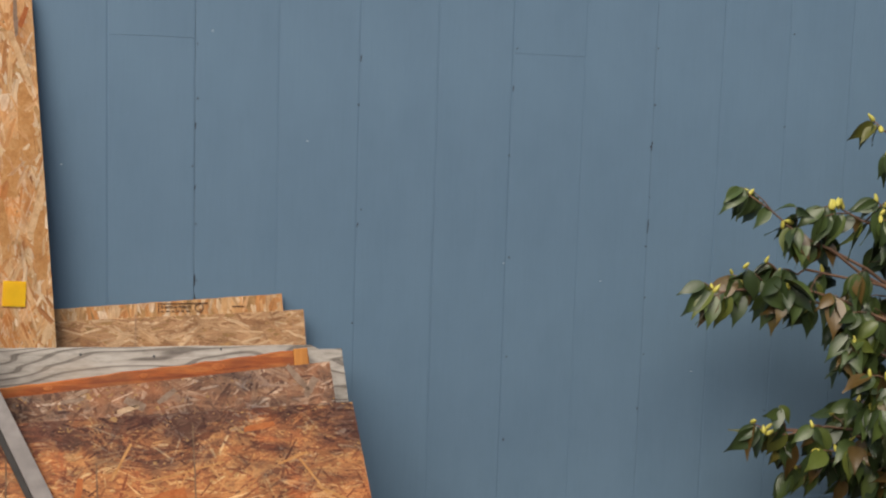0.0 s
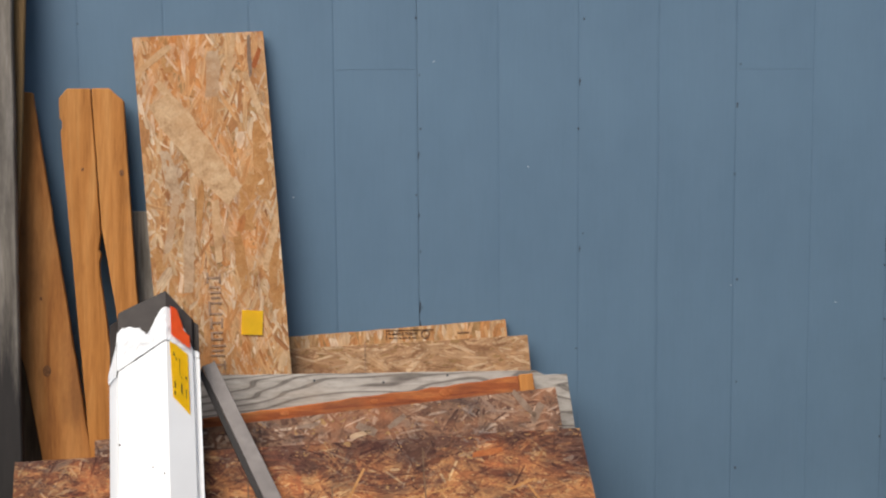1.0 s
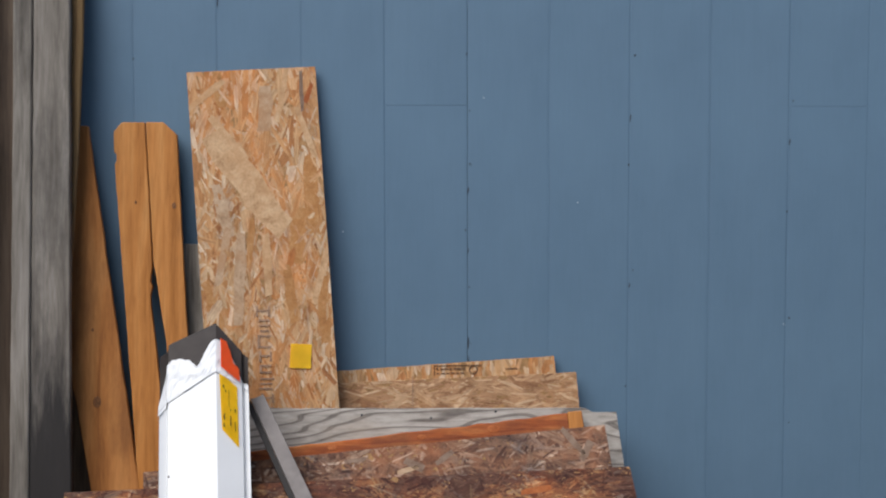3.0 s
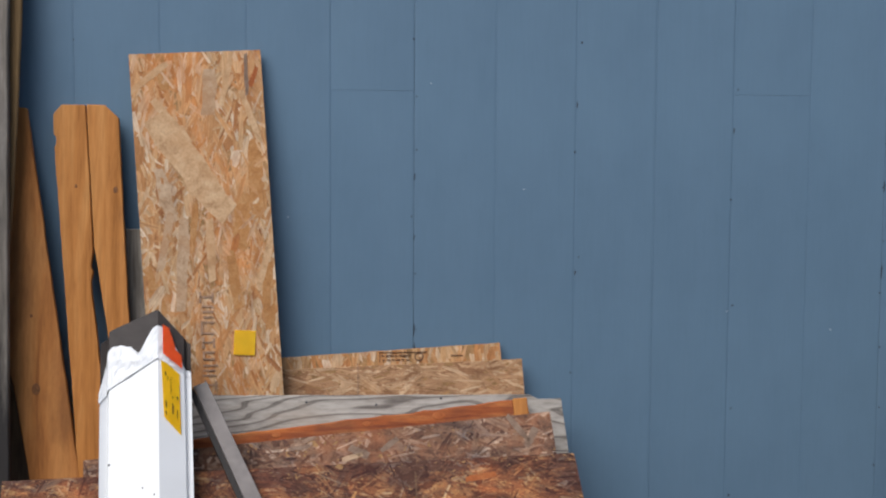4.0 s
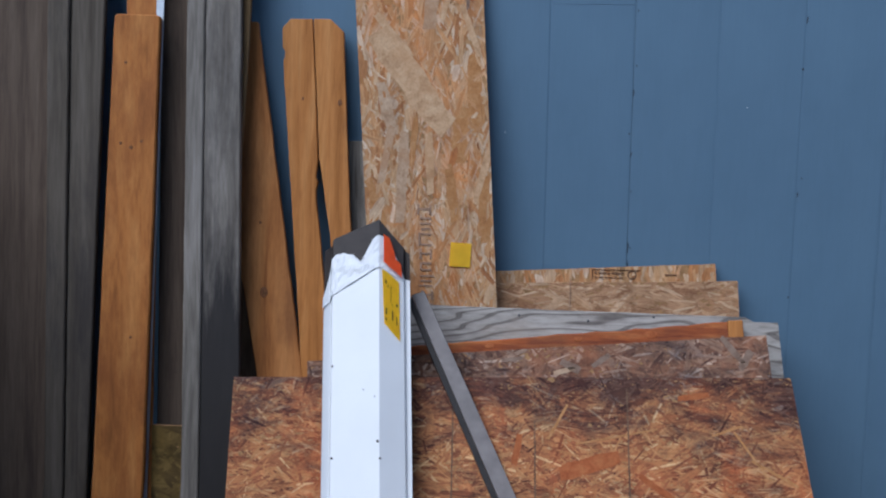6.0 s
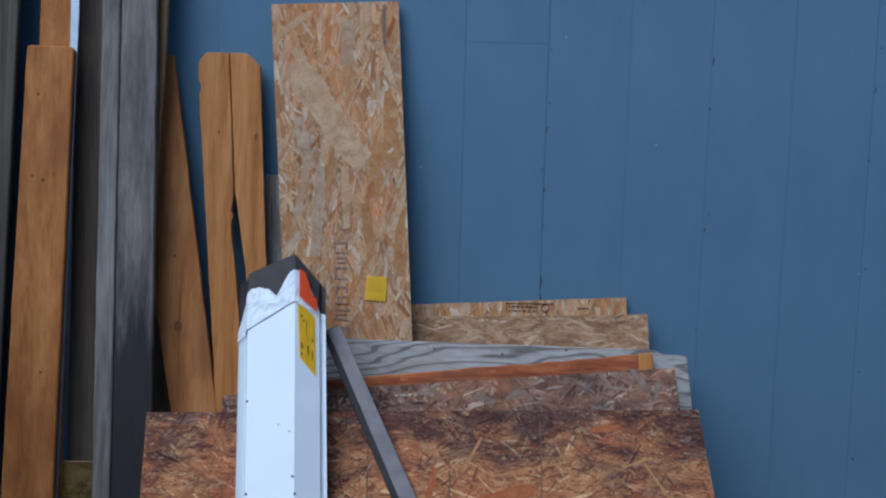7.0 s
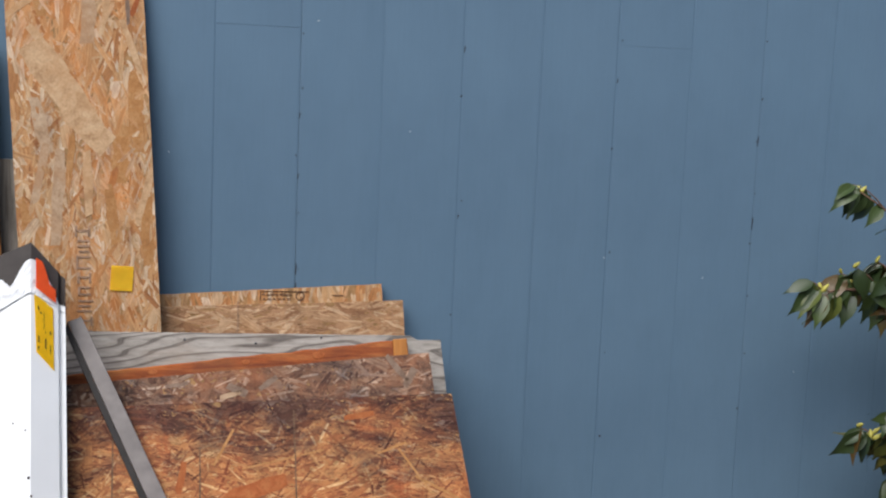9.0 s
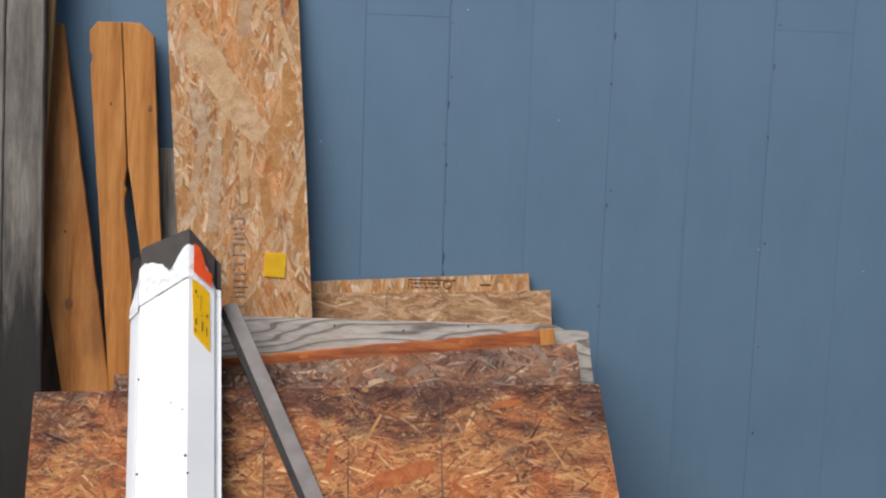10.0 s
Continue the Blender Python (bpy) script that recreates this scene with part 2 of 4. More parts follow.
VINYL = plain("white_vinyl", (0.62, 0.63, 0.64), 0.4, 0, 0.5, 0.03, 8)
BROWN = plain("dark_brown_coating", (0.042, 0.035, 0.032), 0.6, 0, 0.2, 0.15, 40)
STEEL = plain("grey_steel_bar", (0.145, 0.127, 0.12), 0.5, 0.1, 0.4, 0.2, 25)
STEEL_SHADE = plain("steel_in_shade", (0.018, 0.015, 0.014), 0.6, 0.1, 0.3, 0.3, 40)
ORANGE = plain("orange_sticker", (0.85, 0.12, 0.02), 0.5, 0, 0.4, 0.06, 60)
YELLOW = plain("yellow_label", (0.92, 0.6, 0.004), 0.5, 0, 0.4, 0.06, 60)
NOTE = plain("yellow_paper", (0.97, 0.64, 0.03), 0.7, 0, 0.3, 0.05, 40)
INK = plain("black_ink", (0.05, 0.04, 0.035), 0.7, 0, 0.2, 0.3, 200)
BARK = plain("twig_bark", (0.13, 0.075, 0.05), 0.8, 0, 0.2, 0.3, 120)
LEAF = leaf_green()
BUD = plain("yellow_green_bud", (0.4, 0.36, 0.07), 0.5, 0, 0.4, 0.2, 120)
ZINC = plain("pale_metal_strip", (0.5, 0.53, 0.56), 0.35, 0.5, 0.5, 0.1, 40)

# ---- helpers for meshes ----


def part(name, mesh, material, parent, label="", kind=""):
    """Links a bmesh (or a mesh) as one object under a thing or a part."""
    if isinstance(mesh, bmesh.types.BMesh):
        data = bpy.data.meshes.new(name)
        mesh.to_mesh(data)
        mesh.free()
    else:
        data = mesh
    if material and not data.materials:
        data.materials.append(material)
    ob = new(name, data)
    ob.parent = parent
    return tagged(ob, label, "", "", kind)


def thing(name, m, label, category, group="", kind=""):
    ob = new(name)
    ob.empty_display_size = 0.05
    ob.matrix_world = m
    return tagged(ob, label, category, group, kind)


def subdivided(outline, step):
    """The outline with points added along its edges, none farther apart than step."""
    out = []
    for (x0, z0), (x1, z1) in zip(outline, outline[1:] + outline[:1]):
        n = max(1, int(math.hypot(x1 - x0, z1 - z0) / step))
        out += [(x0 + (x1 - x0) * i / n, z0 + (z1 - z0) * i / n) for i in range(n)]
    return out


def slab(outline, thick, front=0.0, bevel=0.0015, ragged=0.0, step=0.03):
    """A board: an outline in x and z, counter-clockwise as seen from the front, with its front at y = front and its edges eased."""
    bm = bmesh.new()
    pts = subdivided(outline, step) if ragged else outline
    moved = [(x + ragged * noise.noise((x * 31, z * 31, 1.7)), z + ragged * noise.noise((x * 31, z * 31, 8.3))) for x, z in pts]
    face = bm.faces.new([bm.verts.new((x, front, z)) for x, z in moved])
    back = bmesh.ops.extrude_face_region(bm, geom=[face])
    bmesh.ops.translate(bm, verts=[v for v in back["geom"] if isinstance(v, bmesh.types.BMVert)], vec=(0, thick, 0))
    bmesh.ops.recalc_face_normals(bm, faces=bm.faces)
    if bevel:
        rim = [e for e in bm.edges if len(e.link_faces) == 2 and e.calc_face_angle(0) > 0.6]
        bmesh.ops.bevel(bm, geom=rim, offset=bevel, segments=1, affect="EDGES", clamp_overlap=True)
    return bm


def rect(x0, x1, z0, z1):
    return [(x0, z0), (x1, z0), (x1, z1), (x0, z1)]


def lean(foot_y, top_y, top_z, thick):
    """The pose of a board that leans from its foot on the ground back to (top_y, top_z)."""
    a = math.atan2(top_y - foot_y, top_z)
    return pose(0, foot_y, thick * math.sin(a), -math.degrees(a))


def clipped(poly, outline):
    """A convex polygon cut down to a convex outline (both counter-clockwise)."""
    for (ax, az), (bx, bz) in zip(outline, outline[1:] + outline[:1]):
        out = []
        for (px, pz, pu, pv), (qx, qz, qu, qv) in zip(poly, poly[1:] + poly[:1]):
            p = (bx - ax) * (pz - az) - (bz - az) * (px - ax)
            q = (bx - ax) * (qz - az) - (bz - az) * (qx - ax)
            if p >= 0:
                out.append((px, pz, pu, pv))
            if (p < 0) != (q < 0):
                k = p / (p - q)
                out.append((px + k * (qx - px), pz + k * (qz - pz), pu + k * (qu - pu), pv + k * (qv - pv)))
        poly = out
        if len(poly) < 3:
            return []
    return poly


def flakes(outline, count, seed, heading, spread, long=(0.05, 0.12), wide=(0.006, 0.02), low=0.0, big=0.04):
    """Pressed wood strands lying over a board's front: each a thin splintered sliver, a fraction of a millimetre proud."""
    rng = random.Random(seed)
    xs, zs = [p[0] for p in outline], [p[1] for p in outline]
    verts, faces, uvs = [], [], []
    for i in range(count):
        cx, cz = rng.uniform(min(xs), max(xs)), rng.uniform(max(low, min(zs)), max(zs))
        a = heading + rng.gauss(0, spread)
        L, w = rng.uniform(*long) * 0.5, rng.uniform(*wide) * 0.5
        if rng.random() < big:
            L, w = L * 1.15, max(w, wide[1] * 0.5) * rng.uniform(1.3, 2.4)
        skew = rng.uniform(-0.5, 0.5) * w
        ring = [(-L, -w * rng.uniform(0.1, 0.9)), (-L * rng.uniform(0.2, 0.6), -w), (L * rng.uniform(0.4, 0.85), -w * rng.uniform(0.7, 1)), (L, -w * rng.uniform(0, 0.5) + skew),
                (L * rng.uniform(0.75, 0.98), w * rng.uniform(0.2, 0.9)), (L * rng.uniform(-0.3, 0.5), w), (-L * rng.uniform(0.7, 1), w * rng.uniform(0.4, 1))]
        ca, sa, ou, ov = math.cos(a), math.sin(a), rng.uniform(0, 50), rng.uniform(0, 50)
        poly = clipped([(cx + u * ca - v * sa, cz + u * sa + v * ca, u + ou, v + ov) for u, v in ring], outline)
        if len(poly) < 3:
            continue
        h = rng.uniform(0.0002, 0.0011)
        tx, tz = rng.gauss(0, 0.004), rng.gauss(0, 0.004)
        faces.append(tuple(range(len(verts), len(verts) + len(poly))))
        for x, z, u, v in poly:
            verts.append((x, -max(0.0001, h + tx * (x - cx) + tz * (z - cz)), z))
            uvs.append((u, v))
    mesh = bpy.data.meshes.new("strand_layer")
    mesh.from_pydata(verts, [], faces)
    layer = mesh.uv_layers.new(name="along")
    layer.data.foreach_set("uv", [c for f in faces for i in f for c in uvs[i]])
    return mesh


def bars(boxes, depth=0.0007):
    """Small flat printed bars: (x, z, width, height)."""
    bm = bmesh.new()
    for x, z, w, h in boxes:
        m = Matrix.Translation((x, -depth * 0.5, z)) @ Matrix.Diagonal((w, depth, h, 1))
        bmesh.ops.create_cube(bm, size=1, matrix=m)
    return bm


def tube(points, radii, sides=6):
    """A tapered twig along a line of points."""
    bm = bmesh.new()
    rings = []
    for i, (p, r) in enumerate(zip(points, radii)):
        d = (Vector(points[min(i + 1, len(points) - 1)]) - Vector(points[max(i - 1, 0)])).normalized()
        q = d.to_track_quat("Z", "Y")
        rings.append([bm.verts.new(Vector(p) + q @ Vector((r * math.cos(k * math.tau / sides), r * math.sin(k * math.tau / sides), 0))) for k in range(sides)])
    for a, b in zip(rings, rings[1:]):
        for k in range(sides):
            bm.faces.new((a[k], a[(k + 1) % sides], b[(k + 1) % sides], b[k]))
    bm.faces.new(rings[0][::-1])
    bm.faces.new(rings[-1])
    for f in bm.faces:
        f.smooth = True
    return bm


# ---- ground ----
bm = bmesh.new()
bmesh.ops.create_grid(bm, x_segments=90, y_segments=90, size=3.0)
for v in bm.verts:
    v.co.z = 0.008 * noise.fractal(v.co * 2.0, 0.8, 2, 4) - 0.006
rim = [e for e in bm.edges if e.is_boundary]
far = bmesh.ops.extrude_edge_only(bm, edges=rim)
for v in far["geom"]:
    if isinstance(v, bmesh.types.BMVert):
        v.co.x, v.co.y, v.co.z = v.co.x * 130, v.co.y * 130, -0.01
ground_data = bpy.data.meshes.new("ground")
bm.to_mesh(ground_data)
bm.free()
ground_data.materials.append(SOIL)
ground = new("ground", ground_data)
tagged(ground, "bare packed brown soil beneath the leaning boards", "ground", "", "structure")

# ---- things against the wall ----


def strand_board(name, m, outline, thick, material, count, seed, heading, spread, label, low=0.0, long=(0.05, 0.12), wide=(0.006, 0.02), ragged=0.0015, big=0.04):
    board = thing(name, m, label, "wood panel")
    part("core", slab(outline, thick, 0.0, 0.001, ragged), OSB_CORE, board, "compressed layered edge")
    part("strand_layer", flakes(outline, count, seed, heading, spread, long, wide, low, big), material, board, "pressed wood strands", "stuff")
    return board


def broad_strand(board, x, z, length, width, angle, material, lift=0.0014, outline=None):
    """One wide flake lying over the rest, with splintered ends."""
    rng = random.Random(int(x * 1000) + int(z * 100))
    a = radians(angle)
    ring = []
    n = 7
    for side in (-1, 1):
        for i in range(n):
            f = (i / (n - 1) - 0.5) * -side
            w = width * 0.5 * (1 - 1.6 * abs(f) ** 3) * rng.uniform(0.75, 1.1) * side
            u = f * length * rng.uniform(0.94, 1.06)
            ring.append((x + u * math.cos(a) - w * math.sin(a), z + u * math.sin(a) + w * math.cos(a)))
    if outline:
        ring = [(p[0], p[1]) for p in clipped([(u, v, 0.0, 0.0) for u, v in ring], outline)]
    part("strand", slab(ring, 0.0003, -lift, 0), material, board)


def back_boards():
    a = strand_board("strand_board", lean(2.74, 2.845, 1.03, 0.011), [(-0.2, 0.0), (0.55, 0.0), (0.458, 1.032), (-0.2, 0.994)], 0.011, OSB_TALL, 1500, 11, math.pi / 2, 0.25,
                     "tan strand board with a black grade stamp", 0.6, (0.03, 0.07), (0.006, 0.014))
    marks = [(0.166 + 0.011 * i, 1.004 - 0.001 * (i % 2), 0.005 + 0.003 * (i % 3), 0.0035) for i in range(7)] + [(0.168 + 0.012 * i, 0.993, 0.006 + 0.003 * (i % 2), 0.0028) for i in range(6)]
    marks += [(0.35, 1.003, 0.03, 0.002), (0.217, 1.012, 0.118, 0.0015), (0.158, 1.0, 0.0015, 0.024)]
    for mark in marks:
        part("stamp_mark", bars([mark], 0.0035), STAMP, a, "black stamped mark")
    ring = bmesh.new()
    inner, outer = [], []
    for k in range(20):
        c, s = math.cos(k * math.tau / 20), math.sin(k * math.tau / 20)
        inner.append(ring.verts.new((0.256 + 0.008 * c, -0.0016, 1.0 + 0.008 * s)))
        outer.append(ring.verts.new((0.256 + 0.0115 * c, -0.0016, 1.0 + 0.0115 * s)))
    for k in range(20):
        ring.faces.new((inner[k], outer[k], outer[(k + 1) % 20], inner[(k + 1) % 20]))
    part("stamp_ring", ring, STAMP, a, "round black stamp")
    b = strand_board("strand_board", lean(2.71, 2.825, 0.99, 0.011), [(-0.2, 0.0), (0.58, 0.0), (0.511, 0.995), (-0.2, 0.972)], 0.011, OSB_MID, 2600, 12, 0.0, 0.45,
                     "brown strand board with fine horizontal flakes beneath a taller strip", 0.55, (0.03, 0.09), (0.003, 0.009))
    part("chalk_line", bars([(0.104, 0.94, 0.002, 0.1)], 0.0026), FADED, b, "faint ruled line")
    offcut = thing("plank", lean(2.71, 2.83, 1.33, 0.012), "grey-brown plank edge showing behind the tall strand board", "plank")
    part("plank_body", slab(rect(-0.452, -0.26, 0, 1.318), 0.012, 0, 0.002, 0.001), GREY_WOOD, offcut)


def tall_board():
    outline = [(-0.322, 0.005), (-0.014, 0.026), (-0.129, 1.749), (-0.437, 1.733)]
    b = strand_board("tall_strand_board", lean(2.67, 2.845, 1.77, 0.012), outline, 0.012, OSB_TALL, 6000, 21, math.pi / 2 + 0.05, 0.5,
                     "tall narrow pale strand board leaning on the blue wall", 0.0, (0.02, 0.1), (0.002, 0.012), 0.0015, 0.08)
    broad = ((-0.405, 1.45, 0.11, 0.022, 105, WARM), (-0.375, 1.17, 0.12, 0.03, 110, WARM), (-0.36, 1.695, 0.09, 0.025, 100, WARM), (-0.136, 1.435, 0.2, 0.04, 94, WARM),
             (-0.17, 1.34, 0.13, 0.045, 85, WARM), (-0.285, 1.32, 0.12, 0.016, 85, WARM), (-0.108, 1.16, 0.16, 0.03, 92, WARM), (-0.19, 1.2, 0.14, 0.025, 98, WARM),
             (-0.25, 1.645, 0.11, 0.038, 88, GREYISH), (-0.351, 1.4, 0.13, 0.03, -75, GREYISH), (-0.31, 1.235, 0.22, 0.028, 88, GREYISH), (-0.35, 1.29, 0.14, 0.02, 80, GREYISH),
             (-0.355, 1.56, 0.05, 0.026, 70, RUSTY), (-0.145, 1.685, 0.05, 0.012, 70, RUSTY), (-0.162, 1.69, 0.1, 0.01, 92, DULL),
             (-0.395, 1.675, 0.12, 0.016, 40, PALE), (-0.2085, 1.68, 0.13, 0.014, 80, PALE), (-0.152, 1.589, 0.13, 0.016, -70, PALE), (-0.112, 1.26, 0.16, 0.018, 75, PALE),
             (-0.338, 1.575, 0.14, 0.022, -50, PALE), (-0.245, 1.27, 0.15, 0.022, 93, PALE), (-0.292, 1.468, 0.29, 0.07, -52, PALE))
    for i, (x, z, l, w, a, m) in enumerate(broad):
        broad_strand(b, x, z, l, w, a, m, 0.0009 + 0.00003 * i + (0.0006 if w > 0.07 else 0), outline)
    marks = []
    rng = random.Random(64)
    for z, h, w in ((1.158, 0.026, 0.034), (1.124, 0.03, 0.03), (1.086, 0.032, 0.034), (1.05, 0.026, 0.03), (1.02, 0.02, 0.03), (0.985, 0.028, 0.038), (0.95, 0.024, 0.03), (0.92, 0.02, 0.034)):
        x = -0.25 + (1.05 - z) * 0.05
        kind = rng.randrange(3)
        if kind < 2:
            marks.append((x - w * 0.42, z, 0.0055, h))
        if kind == 1:
            marks.append((x + w * 0.42, z, 0.005, h * 0.9))
        for step in ((-0.4, 0.4), (0.05,), (-0.42, 0.0, 0.42))[kind]:
            marks.append((x + rng.uniform(-0.002, 0.002), z + h * step, w * rng.uniform(0.7, 0.95), 0.0045))
    for mark in marks:
        part("stamp_mark", bars([mark], 0.0026), FADED, b, "faded brown stamped mark")
    note = thing("sticky_note", b.matrix_world @ pose(-0.1655, -0.003, 1.05, 0, 3.0, 0), "small square yellow paper note stuck on the board", "note")
    bm = bmesh.new()
    n = 8
    grid = [[bm.verts.new(((i / n - 0.5) * 0.05, -0.0015 - 0.003 * (1 - j / n) ** 2 * abs(i / n - 0.6), (j / n - 0.5) * 0.058)) for i in range(n + 1)] for j in range(n + 1)]
    for j in range(n):
        for i in range(n):
            bm.faces.new((grid[j][i], grid[j][i + 1], grid[j + 1][i + 1], grid[j + 1][i]))
    bmesh.ops.solidify(bm, geom=bm.faces[:], thickness=0.0004)
    part("paper", bm, NOTE, note)


def front_sheets():
    ply = thing("plywood_sheet", lean(2.55, 2.74, 0.93, 0.012), "weathered silver-grey plywood sheet with dark flowing grain", "plywood")
    part("sheet", slab([(-0.29, 0.0), (0.7, 0.0), (0.593, 0.924), (0.536, 0.923), (0.516, 0.935), (-0.29, 0.944)], 0.012, 0, 0.001, 0.0015), PLY, ply)
    for x, z in ((0.145, 0.916), (0.3, 0.929), (-0.02, 0.925)):
        bm = bmesh.new()
        bmesh.ops.create_cone(bm, cap_ends=True, segments=8, radius1=0.003, radius2=0.0022, depth=0.001, matrix=Matrix.Translation((x, -0.0004, z)) @ pose(0, 0, 0, 90))
        part("nail_head", bm, RUST, ply, "dark nail head")
    fir = thing("fir_board", lean(2.46, 2.70, 0.90, 0.019), "reddish-orange fir board wedged between the sheets", "board")
    part("board", slab([(-0.45, 0.0), (0.53, 0.0), (0.469, 0.94), (-0.45, 0.843)], 0.019, 0, 0.003, 0.005), FIR, fir)
    part("board_end", slab([(0.471, 0.86), (0.512, 0.862), (0.504, 0.946), (0.469, 0.943)], 0.019, -0.003, 0.002, 0.003, 0.012), CEDAR, fir, "freshly cut pale orange end")
    for x, z, r in ((0.29, 0.905, 0.011), (0.12, 0.889, 0.007), (-0.09, 0.868, 0.008)):
        bm = bmesh.new()
        bmesh.ops.create_cone(bm, cap_ends=True, segments=12, radius1=r, radius2=r * 0.8, depth=0.0012, matrix=Matrix.Translation((x, -0.0004, z)) @ pose(0, 0, 0, 90) @ Matrix.Diagonal((1.5, 0.9, 1, 1)))
        part("knot", bm, RUSTY, fir, "dark red knot")
    c = strand_board("dark_strand_board", lean(2.36, 2.645, 0.88, 0.011), [(-0.47, 0.0), (0.66, 0.0), (0.547, 0.937), (-0.513, 0.846)], 0.011, OSB_DARK, 6000, 31, 0.0, 0.75,
                 "dark weathered grey-brown strand board behind the front sheet", 0.6, (0.015, 0.08), (0.002, 0.011))
    for x, z, l, w, a, m in ((0.1, 0.853, 0.05, 0.02, -25, DULL), (0.085, 0.842, 0.05, 0.012, 15, GREYISH), (-0.035, 0.865, 0.05, 0.01, 8, DULL), (0.17, 0.868, 0.05, 0.014, 35, DULL), (0.47, 0.9, 0.08, 0.014, -50, DULL), (0.5, 0.88, 0.05, 0.02, 60, DULL)):
        broad_strand(c, x, z, l, w, a, m)
    d = strand_board("front_strand_board", lean(2.14, 2.55, 0.80, 0.012), [(-0.64, 0.0), (0.7, 0.0), (0.586, 0.914), (-0.668, 0.878)], 0.012, OSB_WET, 15000, 41, 0.0, 0.62,
                     "large orange-brown strand board, rain-stained along its top edge", 0.35, (0.012, 0.085), (0.0015, 0.0075), 0.0015, 0.05)
    for x, z, l, w, a, m in ((0.14, 0.705, 0.14, 0.04, 18, RUSTY), (0.3, 0.65, 0.12, 0.016, -35, RUSTY), (0.49, 0.74, 0.12, 0.006, -55, WARM), (0.54, 0.7, 0.11, 0.007, -28, WARM), (0.2, 0.77, 0.18, 0.004, 12, WARM),
                             (-0.02, 0.735, 0.07, 0.016, 80, RUSTY), (0.37, 0.865, 0.07, 0.014, 10, RUSTY), (0.44, 0.79, 0.07, 0.006, 20, WARM), (0.07, 0.8, 0.09, 0.006, 62, WARM)):
        broad_strand(d, x, z, l, w, a, m)
    for x0, x1, top in ((0.222, 0.232, 0.88), (0.018, 0.027, 0.8), (-0.165, -0.157, 0.82)):
        line = slab([(x1 - 0.002, 0.4), (x1 + 0.002, 0.4), (x0 + 0.0015, top), (x0 - 0.0015, top)], 0.001, -0.0018, 0, 0.001, 0.02)
        part("chalk_line", line, STAMP, d, "dark ruled line")


def pickets():
    m = lean(2.64, 2.83, 1.6, 0.016)
    slanted = thing("fence_picket", m, "orange cedar fence picket slanting beside the grey planks", "fence picket", "leaning cedar pickets")
    part("board", slab([(-0.534, 0.02), (-0.435, 0.0), (-0.55, 0.79), (-0.67, 1.606), (-0.694, 1.608), (-0.72, 1.58), (-0.72, 1.05), (-0.693, 0.957)], 0.016, 0.0, 0.002, 0.0015), CEDAR_STAINED, slanted)
    split = thing("split_fence_picket", m @ pose(0, -0.001, 0), "orange cedar dog-eared fence picket split down the middle", "fence picket", "leaning cedar pickets")
    part("picket_half", slab([(-0.487, 0.0), (-0.425, 0.0), (-0.47, 0.7), (-0.506, 1.08), (-0.516, 1.15), (-0.5205, 1.2), (-0.516, 1.222), (-0.5215, 1.232), (-0.5165, 1.27), (-0.5255, 1.44), (-0.5365, 1.615), (-0.590, 1.615), (-0.609, 1.592), (-0.608, 1.545), (-0.602, 1.538), (-0.602, 1.522), (-0.606, 1.515)], 0.016, 0, 0.0015, 0.0012, 0.02), CEDAR, split)
    part("picket_half", slab([(-0.425, 0.0), (-0.36, 0.0), (-0.400, 0.7), (-0.435, 1.139), (-0.4595, 1.585), (-0.491, 1.615), (-0.5335, 1.615), (-0.5225, 1.44), (-0.513, 1.28), (-0.482, 1.09), (-0.442, 0.7)], 0.016, -0.002, 0.0015, 0.0012, 0.02), CEDAR, split)
    for x, z, r, under, host in ((-0.465, 1.414, 0.007, 0.002, split), (-0.556, 1.423, 0.004, 0, split), (-0.643, 0.95, 0.012, 0, slanted), (-0.655, 1.12, 0.004, 0, slanted)):
        bm = bmesh.new()
        bmesh.ops.create_cone(bm, cap_ends=True, segments=12, radius1=r, radius2=r * 0.8, depth=0.0012, matrix=Matrix.Translation((x, -under - 0.0003, z)) @ pose(0, 0, 0, 90) @ Matrix.Diagonal((0.85, 1.2, 1, 1)))
        part("knot", bm, KNOT, host, "dark round knot")


def plank(name, m, outline, thick, material, label, ragged=0.0015):
    p = thing(name, m, label, "plank", "planks standing at the wall")
    part("board", slab(outline, thick, 0, 0.003, ragged, 0.05), material, p)
    return p


